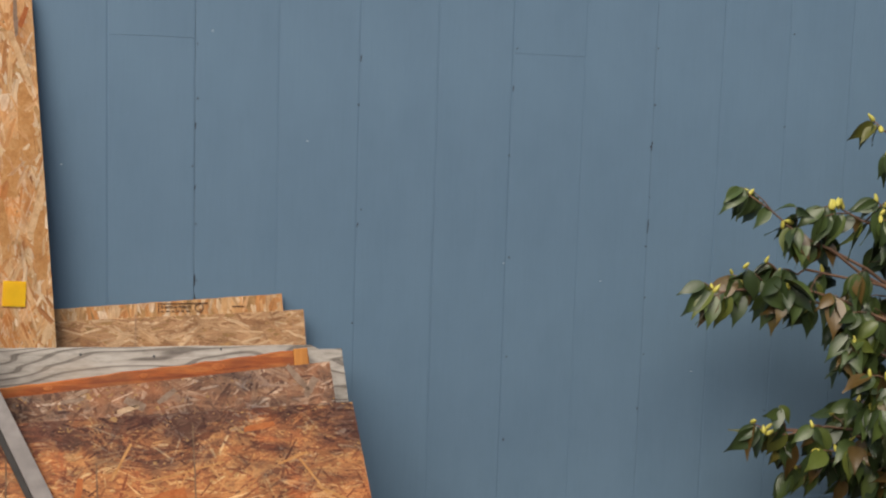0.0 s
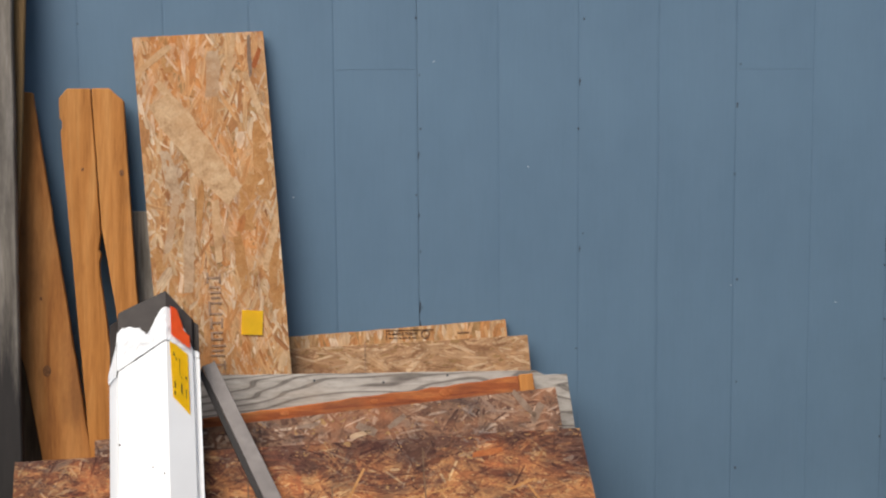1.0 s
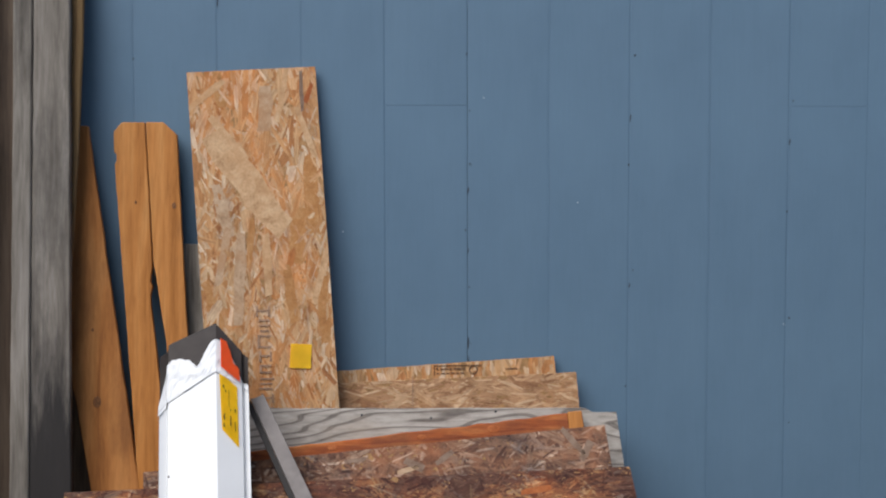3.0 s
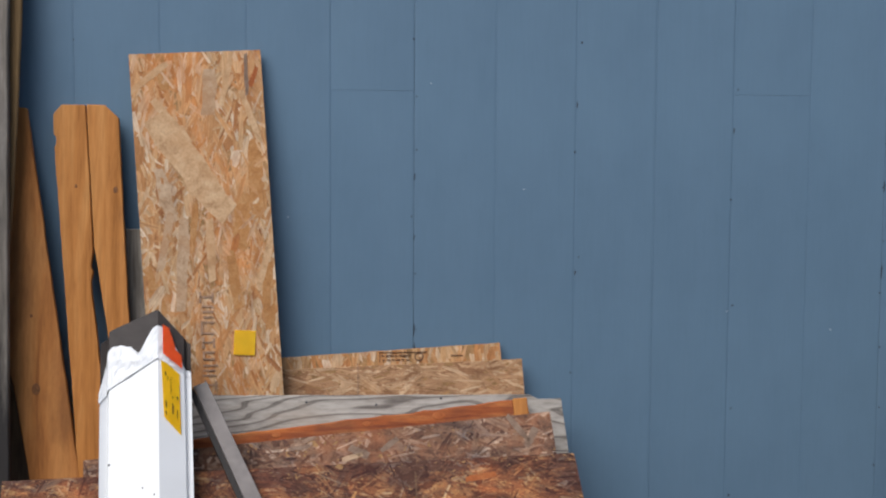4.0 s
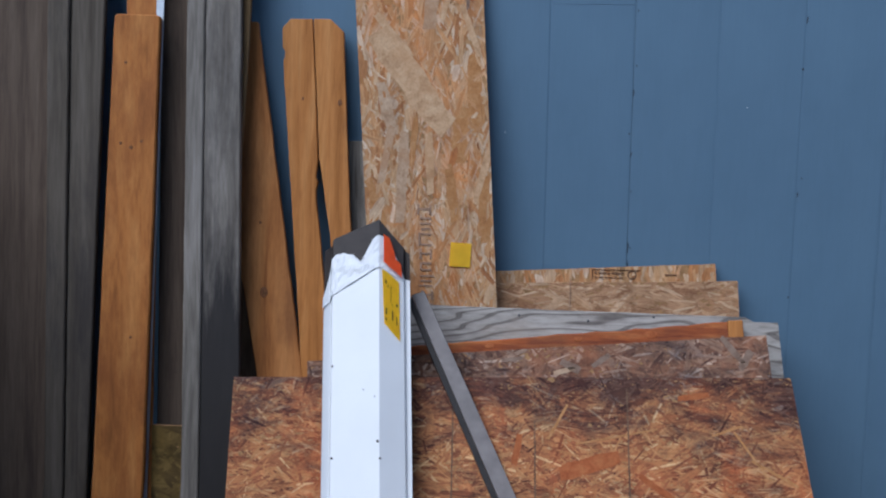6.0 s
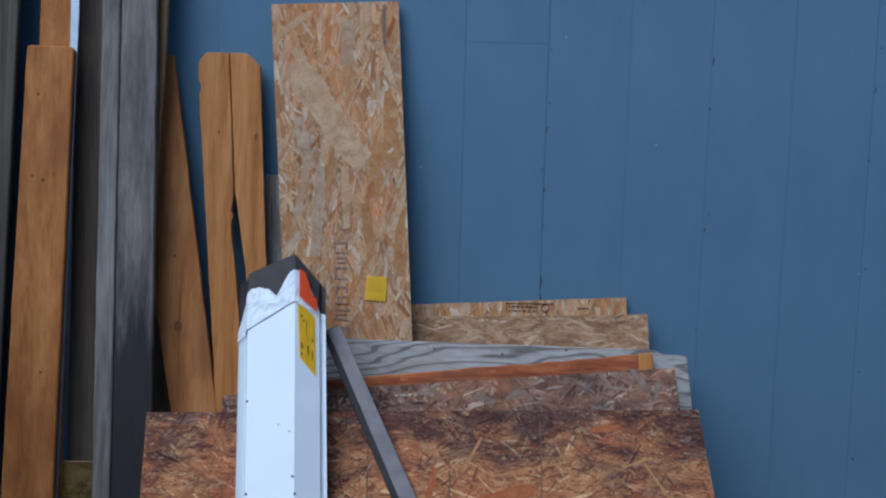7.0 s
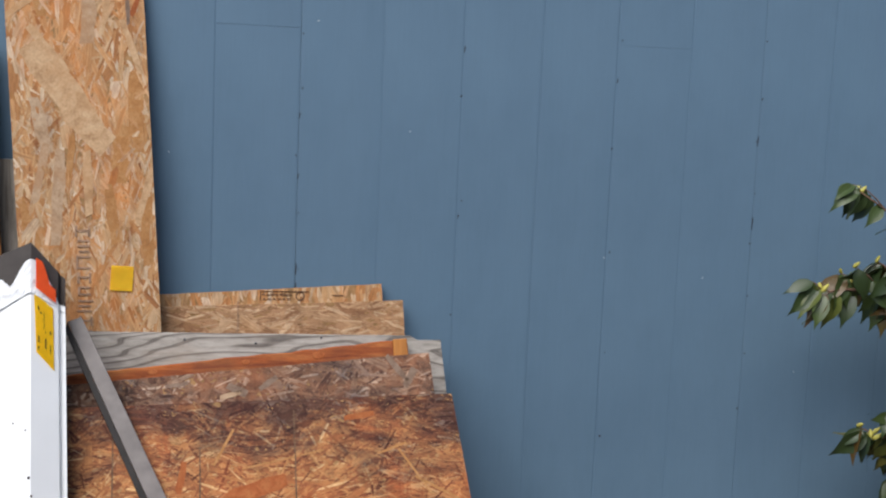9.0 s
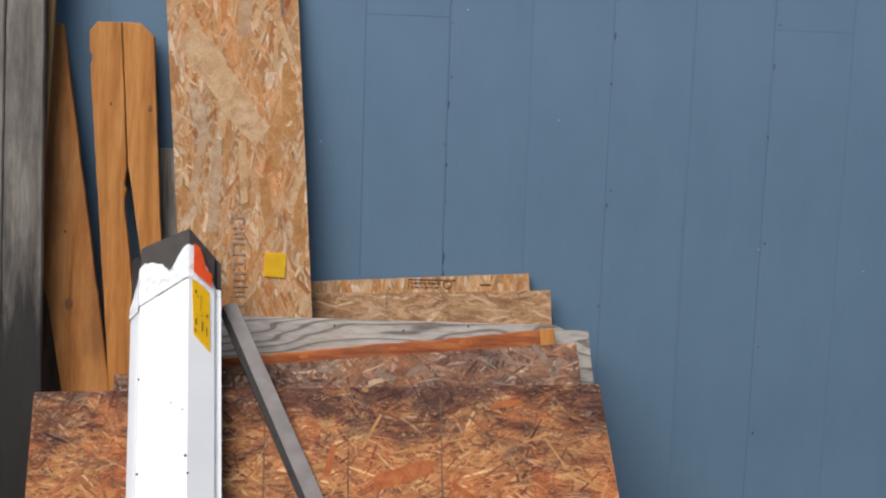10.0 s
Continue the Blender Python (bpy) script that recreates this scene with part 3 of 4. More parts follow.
def standing_planks():
    m = lean(2.56, 2.76, 1.8, 0.02)
    plank("grey_plank", m, [(-0.83, 0.0), (-0.785, 0.0), (-0.7755, 0.51), (-0.7765, 2.1), (-0.82, 2.1), (-0.8175, 0.51)], 0.03, GREY_WOOD, "narrow silver-grey weathered plank on edge")
    plank("grey_plank", m @ pose(0, 0.004, 0), [(-0.785, 0.0), (-0.69, 0.0), (-0.681, 0.763), (-0.686, 1.09), (-0.694, 2.1), (-0.7755, 2.1), (-0.7745, 0.51)], 0.022, DARK_FOOT, "wide silver-grey weathered plank with a darker foot")
    plank("brown_plank", lean(2.60, 2.79, 1.8, 0.016) @ pose(0, 0, 0), [(-0.79, 0.0), (-0.71, 0.0), (-0.70, 1.1), (-0.68, 1.5), (-0.668, 1.8), (-0.664, 2.1), (-0.76, 2.1)], 0.014, DRAB, "brown weathered plank behind the grey planks")
    orange = plank("cedar_plank", m @ pose(0, -0.012, 0), [(-1.06, 0.0), (-0.94, 0.0), (-0.906, 0.508), (-0.879, 1.604), (-0.885, 1.612), (-0.985, 1.614), (-0.989, 1.606), (-1.029, 0.502)], 0.02, CEDAR_MOTTLED, "orange-brown cedar plank, knotted, standing upright")
    for x, z, r in ((-0.945, 1.30, 0.005), (-0.97, 1.31, 0.004), (-0.92, 1.315, 0.004), (-0.96, 1.5, 0.004), (-0.94, 0.85, 0.004)):
        bm = bmesh.new()
        bmesh.ops.create_cone(bm, cap_ends=True, segments=10, radius1=r, radius2=r * 0.8, depth=0.0012, matrix=Matrix.Translation((x, -0.0003, z)) @ pose(0, 0, 0, 90))
        part("knot", bm, KNOT, orange, "dark knot")
    plank("cedar_plank", lean(2.585, 2.785, 1.8, 0.016), [(-0.99, 0.0), (-0.9, 0.0), (-0.892, 2.1), (-0.968, 2.1)], 0.014, CEDAR_MOTTLED, "taller orange cedar plank behind the front one")
    strip = thing("metal_strip", lean(2.575, 2.77, 1.8, 0.005), "thin pale metal strip standing beside a cedar plank", "metal strip")
    part("strip", slab([(-0.925, 0.0), (-0.915, 0.0), (-0.876, 1.69), (-0.872, 2.1), (-0.896, 2.1), (-0.896, 1.6)], 0.004, 0, 0.001), ZINC, strip)
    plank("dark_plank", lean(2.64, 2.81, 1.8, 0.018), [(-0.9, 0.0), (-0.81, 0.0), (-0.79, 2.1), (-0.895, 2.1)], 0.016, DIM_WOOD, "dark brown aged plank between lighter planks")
    # added dark board standing in for deep shade in the gap beside the picket
    plank("dark_plank", lean(2.70, 2.85, 1.1, 0.014), rect(-0.735, -0.6, 0.0, 1.0), 0.012, DIM_WOOD, "short dark board added as the shade behind a slanting picket")
    strand_board("small_strand_board", lean(2.585, 2.66, 0.62, 0.011), rect(-0.925, -0.825, 0.0, 0.632), 0.011, OSB_OCHRE, 260, 51, 0.0, 0.9, "small yellowish strand board offcut at the foot of the planks", 0.3)
    plank("grey_plank", m @ pose(0, -0.004, 0), [(-1.2, 0.0), (-1.12, 0.0), (-1.105, 0.5), (-1.1, 2.1), (-1.155, 2.1), (-1.15, 0.5)], 0.03, DARK_GREY, "narrow dark grey weathered plank at the row's end")
    plank("grey_plank", m @ pose(0, 0.006, 0), [(-1.12, 0.0), (-1.06, 0.0), (-1.05, 0.5), (-1.017, 1.69), (-1.012, 2.1), (-1.099, 2.1), (-1.104, 0.5)], 0.022, DARK_GREY, "broad dark grey weathered plank beside a dark gap")
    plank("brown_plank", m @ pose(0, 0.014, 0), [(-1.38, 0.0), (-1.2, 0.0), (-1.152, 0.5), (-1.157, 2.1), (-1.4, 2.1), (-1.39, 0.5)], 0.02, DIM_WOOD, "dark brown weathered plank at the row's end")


def corner_trim():
    """A folded trim length: two faces meeting in a ridge, a lip down each side; a white skin over a dark liner."""
    a = math.degrees(math.atan2(2.62 - 2.0, 1.15))
    t = thing("corner_trim", pose(-0.272, 2.0, 0.0, -a, -4.1, 0), "white folded corner trim length with torn end and stickers", "building trim")
    folds = [(-0.126, 0.05), (-0.122, 0.032), (-0.107, 0.04), (-0.101, 0.021), (0.008, 0.0), (0.06, 0.025), (0.063, 0.038), (0.074, 0.032)]
    steps = [1, 3, 2, 22, 12, 2, 2]
    line = []
    for (p, q, n) in zip(folds, folds[1:], steps):
        line += [(p[0] + (q[0] - p[0]) * k / n, p[1] + (q[1] - p[1]) * k / n) for k in range(n)]
    line.append(folds[-1])

    def along(x, stops):
        """The height at x of a line through the stops."""
        for (x0, z0), (x1, z1) in zip(stops, stops[1:]):
            if x <= x1:
                return z0 + (z1 - z0) * max(0.0, x - x0) / (x1 - x0)
        return stops[-1][1]

    def sheet(rows, thick):
        """A thin folded sheet through rows of (x, y, z)."""
        bm = bmesh.new()
        grid = [[bm.verts.new(c) for c in row] for row in rows]
        for low, high in zip(grid, grid[1:]):
            for k in range(len(low) - 1):
                bm.faces.new((low[k], low[k + 1], high[k + 1], high[k]))
        shell = bmesh.ops.extrude_face_region(bm, geom=bm.faces[:])
        bmesh.ops.translate(bm, verts=[v for v in shell["geom"] if isinstance(v, bmesh.types.BMVert)], vec=(0, thick, 0))
        bmesh.ops.recalc_face_normals(bm, faces=bm.faces)
        return bm

    liner_top = [(-0.126, 1.243), (-0.104, 1.262), (-0.1, 1.27), (0.008, 1.305), (0.06, 1.243), (0.074, 1.228)]
    part("dark_liner", sheet([[(x, y, z if z < 1 else along(x, liner_top)) for x, y in line] for z in (0.0, 0.6, 1.1, 2.0)], 0.0015), BROWN, t, "dark brown metal liner")
    crease = [(-0.126, 1.105), (-0.1, 1.137), (0.0, 1.19), (0.008, 1.192), (0.06, 1.162), (0.074, 1.152)]
    part("white_cover", sheet([[(x, y - 0.0035, min(z, along(x, crease))) for x, y in line] for z in (0.002, 0.4, 0.8, 1.0, 2.0)], 0.002), VINYL, t, "glossy white cover with scattered dark specks")
    # crumpled wrapping above the crease, torn along its upper edge
    torn = [(-0.126, 1.112), (-0.115, 1.16), (-0.104, 1.212), (-0.096, 1.228), (-0.07, 1.231), (-0.05, 1.222), (-0.036, 1.206), (-0.03, 1.213), (-0.018, 1.236), (-0.006, 1.258), (0.008, 1.264), (0.02, 1.262), (0.034, 1.24), (0.05, 1.202), (0.06, 1.172), (0.074, 1.16)]
    rows = []
    for r in range(9):
        f = r / 8
        row = []
        for k, (x, y) in enumerate(line):
            z0, z1 = along(x, crease) - 0.004, along(x, torn) + 0.004 * noise.noise((x * 140, 0.3, 4.4))
            z = z0 + (z1 - z0) * f
            swell = 0.0045 + 0.0035 * noise.noise((x * 45, z * 60, 3.1)) + 0.002 * noise.noise((x * 130, z * 150, 7.7)) + 0.0015 * math.exp(-(f / 0.12) ** 2)
            row.append((x - (0.002 if x < -0.1 else 0.0), y - max(0.0042, swell + 0.001), z))
        rows.append(row)
    part("torn_wrapping", sheet(rows, 0.0008), VINYL, t, "crumpled torn white wrapping")
    ridge, right = folds[4], folds[5]

    def on_right(name, corners, mat, label, up):
        """A sticker on the narrower face; corners: how far across it, and the height."""
        bm = bmesh.new()
        bm.faces.new([bm.verts.new((ridge[0] + (right[0] - ridge[0]) * f + up * 0.45, right[1] * f - up, z)) for f, z in corners])
        bmesh.ops.solidify(bm, geom=bm.faces[:], thickness=0.0004)
        return part(name, bm, mat, t, label)

    on_right("orange_sticker", [(0.12, 1.199), (0.86, 1.166), (0.84, 1.196), (0.62, 1.208), (0.5, 1.235), (0.36, 1.258), (0.12, 1.266)], ORANGE, "orange sticker with a torn upper edge", 0.0105)
    label = on_right("yellow_label", [(0.16, 1.058), (0.8, 1.018), (0.78, 1.155), (0.08, 1.188)], YELLOW, "yellow product label with small black print", 0.0052)
    for f, z, w, h in ((0.24, 1.152, 0.05, 0.008), (0.32, 1.142, 0.035, 0.006), (0.25, 1.08, 0.05, 0.014), (0.24, 1.064, 0.045, 0.008), (0.44, 1.11, 0.02, 0.036), (0.5, 1.066, 0.045, 0.022), (0.5, 1.1, 0.03, 0.004), (0.68, 1.098, 0.05, 0.007), (0.67, 1.055, 0.03, 0.02)):
        on = [(f - w / 2, z), (f + w / 2, z - 0.003), (f + w / 2, z + h - 0.003), (f - w / 2, z + h)]
        bm = bmesh.new()
        bm.faces.new([bm.verts.new((ridge[0] + (right[0] - ridge[0]) * g + 0.0027, right[1] * g - 0.006, v)) for g, v in on])
        bmesh.ops.solidify(bm, geom=bm.faces[:], thickness=0.0003)
        part("print_bar", bm, INK, label)
    for x, y, z, r in ((-0.099, 0.0172, 0.968, 0.0026), (-0.098, 0.0172, 0.765, 0.0028), (0.004, -0.0025, 0.795, 0.0032), (0.009, -0.003, 0.758, 0.0026), (-0.003, -0.001, 0.893, 0.002), (-0.028, 0.0034, 0.91, 0.0018), (0.006, -0.003, 0.64, 0.0022)):
        bm = bmesh.new()
        bmesh.ops.create_uvsphere(bm, u_segments=8, v_segments=5, radius=r, matrix=Matrix.Translation((x, y, z)))
        part("rivet", bm, INK, t, "small dark rivet")


def steel_bar():
    b = thing("steel_bar", lean(2.12, 2.53, 0.80, 0.01), "dull grey flat steel bar leaning across the boards", "metal bar")
    part("bar", slab([(0.238, 0.0), (0.287, 0.0), (-0.241, 1.099), (-0.270, 1.088)], 0.006, 0.0, 0.001, 0.0006, 0.05), STEEL, b)
    # the near-black colour paints the shade along the bar's left side
    part("bar_flange", slab([(0.222, 0.0), (0.2375, 0.0), (-0.2705, 1.088), (-0.276, 1.07)], 0.016, 0.004, 0.0005), STEEL_SHADE, b, "folded edge, coloured dark for the shade beside the bar")


PALE = wood("pale_strand", (0.36, 0.21, 0.105), (0.51, 0.325, 0.178), (0.59, 0.41, 0.245), (0.8, 1, 0.8), (0.42, 0.225, 0.1), 0.57, 0.8, 45.0)
GREYISH = wood("greyed_strand", (0.31, 0.195, 0.112), (0.43, 0.29, 0.18), (0.51, 0.375, 0.25), (0.8, 1, 0.8), (0.36, 0.19, 0.09), 0.58, 0.8, 45.0)
DULL = wood("dull_strand", (0.17, 0.11, 0.075), (0.24, 0.16, 0.115), (0.3, 0.215, 0.16), (0.5, 1, 0.5), None, 0.6, 0.8, 90.0)
WARM = wood("orange_strand", (0.34, 0.15, 0.05), (0.44, 0.21, 0.075), (0.5, 0.28, 0.12), (0.5, 1, 0.5), None, 0.6, 0.8, 90.0)
RUSTY = wood("rusty_strand", (0.27, 0.07, 0.02), (0.36, 0.105, 0.032), (0.42, 0.15, 0.05), (0.5, 1, 0.5), None, 0.6, 0.8, 90.0)
FADED = plain("faded_ink", (0.285, 0.18, 0.118), 0.8, 0, 0.2, 0.35, 60)
STAMP = plain("faded_stamp_ink", (0.13, 0.075, 0.045), 0.8, 0, 0.2, 0.4, 80)

def foot_pieces():
    block = thing("wood_block", lean(2.08, 2.22, 0.62, 0.038), "reddish sawn wood block standing before the boards", "wood block")
    part("block", slab(rect(-0.168, -0.055, 0.0, 0.633), 0.038, 0, 0.002, 0.001), FIR, block)
    board = thing("white_offcut", lean(2.02, 2.18, 0.62, 0.012), "white trim offcut propped before the strand board", "trim offcut")
    part("offcut", slab([(0.08, 0.0), (0.18, 0.0), (0.185, 0.615), (0.155, 0.645), (0.09, 0.618)], 0.012, 0, 0.001), VINYL, board)


foot_pieces()
back_boards()
tall_board()
front_sheets()
pickets()
standing_planks()
corner_trim()
steel_bar()


# ---- camellia bush ----
def leaf_mesh(seed):
    """A pointed, toothed, slightly folded and curled leaf, 1 long, growing along +x."""
    rng = random.Random(seed)
    bm = bmesh.new()
    curl, fold = rng.uniform(0.1, 0.6), rng.uniform(0.2, 0.5)
    rows = []
    for i in range(9):
        f = i / 8
        w = 0.215 * math.sin(math.pi * f ** 0.75) ** 0.8 * (1.0 if f < 0.55 else 1.0 - 0.8 * ((f - 0.55) / 0.45) ** 0.9) if 0 < f < 1 else 0.003
        z = -curl * f * f * 0.6
        side = w * fold
        rows.append([bm.verts.new((f, -w * (1 + 0.05 * (i % 2)), z + side)), bm.verts.new((f, 0, z)), bm.verts.new((f, w * (1 + 0.05 * (i % 2)), z + side + 0.03 * math.sin(f * 5)))])
    for a, b in zip(rows, rows[1:]):
        for k in range(2):
            f = bm.faces.new((a[k], b[k], b[k + 1], a[k + 1]))
            f.smooth = True
    mesh = bpy.data.meshes.new("leaf")
    bm.to_mesh(mesh)
    bm.free()
    mesh.materials.append(LEAF)
    return mesh


def bud_mesh():
    bm = bmesh.new()
    bmesh.ops.create_uvsphere(bm, u_segments=8, v_segments=7, radius=1)
    for v in bm.verts:
        v.co.x *= 0.42 * (1 - 0.35 * v.co.z)
        v.co.y *= 0.42 * (1 - 0.35 * v.co.z)
    for f in bm.faces:
        f.smooth = True
    mesh = bpy.data.meshes.new("bud")
    bm.to_mesh(mesh)
    bm.free()
    mesh.materials.append(BUD)
    return mesh


def camellia():
    bush = thing("camellia_bush", pose(2.25, 2.42, 0), "green camellia bush with glossy leaves and yellow buds", "bush")
    rng = random.Random(77)
    leaves, bud = [leaf_mesh(i) for i in range(5)], bud_mesh()
    part("trunk", tube([(0, 0, -0.02), (0.02, 0.01, 0.35), (-0.02, 0, 0.8), (0.03, 0.02, 1.25), (0.02, 0.0, 1.75)], [0.022, 0.019, 0.016, 0.011, 0.005]), BARK, bush)

    def branch(points, leaf_count, size, buds, spread=0.05):
        pts = []
        for a, b in zip(points, points[1:]):
            pts += [Vector(a).lerp(Vector(b), k / 3) for k in range(3)]
        pts.append(Vector(points[-1]))
        pts = [p + Vector((rng.gauss(0, 0.006), rng.gauss(0, 0.006), rng.gauss(0, 0.006))) if 0 < i < len(pts) - 1 else p for i, p in enumerate(pts)]
        stem = part("branch", tube(pts, [0.0065 - 0.0048 * i / (len(pts) - 1) for i in range(len(pts))], 5), BARK, bush)
        def leaf_at(at, way, scale=1.0):
            axis = (way * 0.7 + Vector((rng.gauss(0, 0.55), rng.gauss(-0.1, 0.4), rng.gauss(-1.3, 0.4)))).normalized()
            face = Vector((rng.gauss(-0.2, 0.6), rng.gauss(-0.75, 0.5), rng.gauss(0.6, 0.4)))
            cross = face.cross(axis).normalized()
            q = Matrix((axis, cross, axis.cross(cross))).transposed().to_quaternion()
            ob = part("leaf", leaves[rng.randrange(5)], None, stem)
            ob.matrix_basis = Matrix.LocRotScale(at, q, Vector((1, 1, 1)) * size * scale * rng.uniform(0.85, 1.4))

        for i in range(max(3, leaf_count // 3)):
            s = (1 - (i / max(3, leaf_count // 3)) * 0.75) * (len(pts) - 1)
            k = min(int(s), len(pts) - 2)
            way = (pts[k + 1] - pts[k]).normalized()
            root = pts[k].lerp(pts[k + 1], s - k)
            go = (way * 0.8 + Vector((rng.gauss(0, 0.6), rng.gauss(-0.1, 0.6), rng.gauss(0.05, 0.6)))).normalized() * rng.uniform(0.03, spread * 1.8 if i else 0.04)
            bits = [root, root + go * 0.5 + Vector((0, 0, 0.004)), root + go]
            part("twig", tube(bits, [0.0022, 0.0017, 0.0011], 4), BARK, stem)
            for f in (0.25, 0.5, 0.75, 0.95, 1.0):
                leaf_at(root + go * f, go.normalized(), 1.0 if f < 0.9 else 0.85)
            if buds and rng.random() < 0.5:
                ob = part("bud", bud, None, stem)
                ob.matrix_basis = Matrix.LocRotScale(root + go * 1.03 + Vector((0, 0, 0.006)), Euler((rng.gauss(0, 0.4), rng.gauss(0, 0.4), 0)).to_quaternion(), Vector((1, 1, 1)) * rng.uniform(0.01, 0.014))
        for i in range(buds):
            ob = part("bud", bud, None, stem)
            ob.matrix_basis = Matrix.LocRotScale(pts[-1] + Vector((rng.gauss(0, 0.008), rng.gauss(0, 0.008), rng.uniform(0, 0.012))), Euler((rng.gauss(0, 0.5), rng.gauss(0, 0.5), 0)).to_quaternion(), Vector((1, 1, 1)) * rng.uniform(0.011, 0.016))

    def to(x, y, z):
        return (x - 2.25, y - 2.42, z)

    branch([to(2.24, 2.42, 0.86), to(2.0, 2.46, 0.98), to(1.73, 2.5, 1.075), to(1.55, 2.5, 1.1)], 22, 0.085, 2)
    branch([to(1.75, 2.5, 1.07), to(1.57, 2.49, 1.075), to(1.47, 2.5, 1.075)], 10, 0.075, 3)
    branch([to(2.24, 2.42, 0.95), to(1.95, 2.48, 1.08), to(1.7, 2.5, 1.22), to(1.55, 2.5, 1.315)], 15, 0.075, 2)
    branch([to(2.25, 2.42, 1.02), to(2.05, 2.44, 1.15), to(1.9, 2.47, 1.25), to(1.785, 2.48, 1.29)], 18, 0.08, 6)
    branch([to(2.25, 2.42, 1.05), to(2.1, 2.42, 1.18), to(1.98, 2.44, 1.25), to(1.91, 2.46, 1.28)], 16, 0.08, 4)
    branch([to(2.26, 2.42, 1.2), to(2.12, 2.43, 1.36), to(1.97, 2.45, 1.45), to(1.885, 2.46, 1.485)], 7, 0.075, 1)
    branch([to(2.24, 2.42, 0.88), to(1.95, 2.46, 1.0), to(1.78, 2.5, 1.04), to(1.66, 2.5, 1.045)], 15, 0.09, 1)
    branch([to(2.24, 2.42, 0.95), to(1.95, 2.48, 1.1), to(1.75, 2.5, 1.19), to(1.66, 2.5, 1.24)], 12, 0.085, 2)
    branch([to(2.24, 2.42, 0.75), to(2.05, 2.42, 0.86), to(1.9, 2.45, 0.93), to(1.8, 2.45, 0.96)], 18, 0.085, 1)
    branch([to(2.24, 2.42, 0.6), to(2.0, 2.45, 0.7), to(1.8, 2.48, 0.725), to(1.64, 2.5, 0.715)], 22, 0.08, 4)
    branch([to(2.24, 2.42, 0.62), to(2.05, 2.4, 0.72), to(1.92, 2.43, 0.79), to(1.87, 2.44, 0.8)], 14, 0.08, 1)
    branch([to(2.24, 2.42, 0.5), to(2.05, 2.43, 0.6), to(1.9, 2.45, 0.66), to(1.8, 2.46, 0.67)], 18, 0.08, 1)
    for x, y, z in ((1.86, 2.5, 1.0), (1.9, 2.56, 0.9), (1.95, 2.44, 0.84), (1.88, 2.52, 0.62), (1.95, 2.58, 0.74), (1.98, 2.5, 1.18), (1.98, 2.46, 0.6), (1.78, 2.56, 0.6), (1.66, 2.52, 1.12), (1.72, 2.55, 0.7), (2.02, 2.56, 0.95)):
        branch([to(2.25, 2.42, z - 0.12), to(2.12, 2.44, z - 0.05), to(x + 0.08, y, z + 0.01), to(x, y, z)], 13, 0.082, 1)
    for i in range(34):
        x, y, z = rng.uniform(1.74, 2.1), rng.uniform(2.3, 2.6), rng.uniform(0.5, 1.2)
        x += 0.16 * abs(math.sin(z * 7.5 + 0.4))
        branch([to(2.25, 2.42, z - 0.14), to(0.5 * x + 1.12, 0.5 * y + 1.2, z - 0.03), to(x, y, z)], 10, 0.085, 1 if i % 3 == 0 else 0)
    # unseen bulk to the right, added to shade the wall's lower right
    for i in range(30):
        x, y, z = rng.uniform(2.12, 2.9), rng.uniform(1.95, 2.65), rng.uniform(0.3, 1.7)
        branch([to(2.25, 2.42, z * 0.8 + 0.05), to(0.5 * x + 1.12, 0.5 * y + 1.21, z * 0.95), to(x, y, z)], 11, 0.09, 0)
    # unseen low branches, added to block light bouncing off the ground
    for x, y, z in ((1.72, 2.5, 0.36), (1.85, 2.42, 0.3), (1.9, 2.58, 0.4), (2.0, 2.36, 0.38), (1.78, 2.62, 0.45)):
        branch([to(2.24, 2.42, 0.3), to(2.08, 2.44, z), to(x, y, z)], 12, 0.085, 0)
    branch([to(2.25, 2.42, 0.9), to(2.2, 2.38, 1.02), to(2.1, 2.36, 1.08), to(2.0, 2.38, 1.1)], 20, 0.085, 1)
    branch([to(2.25, 2.42, 0.7), to(2.3, 2.36, 0.9), to(2.4, 2.34, 1.05)], 16, 0.085, 1)
    branch([to(2.25, 2.42, 1.2), to(2.35, 2.4, 1.45), to(2.4, 2.38, 1.6)], 14, 0.085, 2)
    branch([to(2.26, 2.42, 1.4), to(2.2, 2.45, 1.65), to(2.18, 2.44, 1.85)], 14, 0.085, 2)


camellia()


# ---- the blue wall: plywood siding sheets with milled grooves ----
PITCH, FIRST = 0.2032, 0.2439
wall_data = bpy.data.meshes.new("wall_back")
bm = bmesh.new()
bmesh.ops.create_cube(bm, size=1, matrix=Matrix.Translation((0.6, WALL_Y + 0.0098 + 0.06, 1.55)) @ Matrix.Diagonal((7.4, 0.12, 3.1, 1)))
bm.to_mesh(wall_data)
bm.free()
wall_data.materials.append(PAINT)
wall = new("wall_back", wall_data)
tagged(wall, "blue-grey painted plywood siding wall with vertical grooves", "wall", "", "structure")


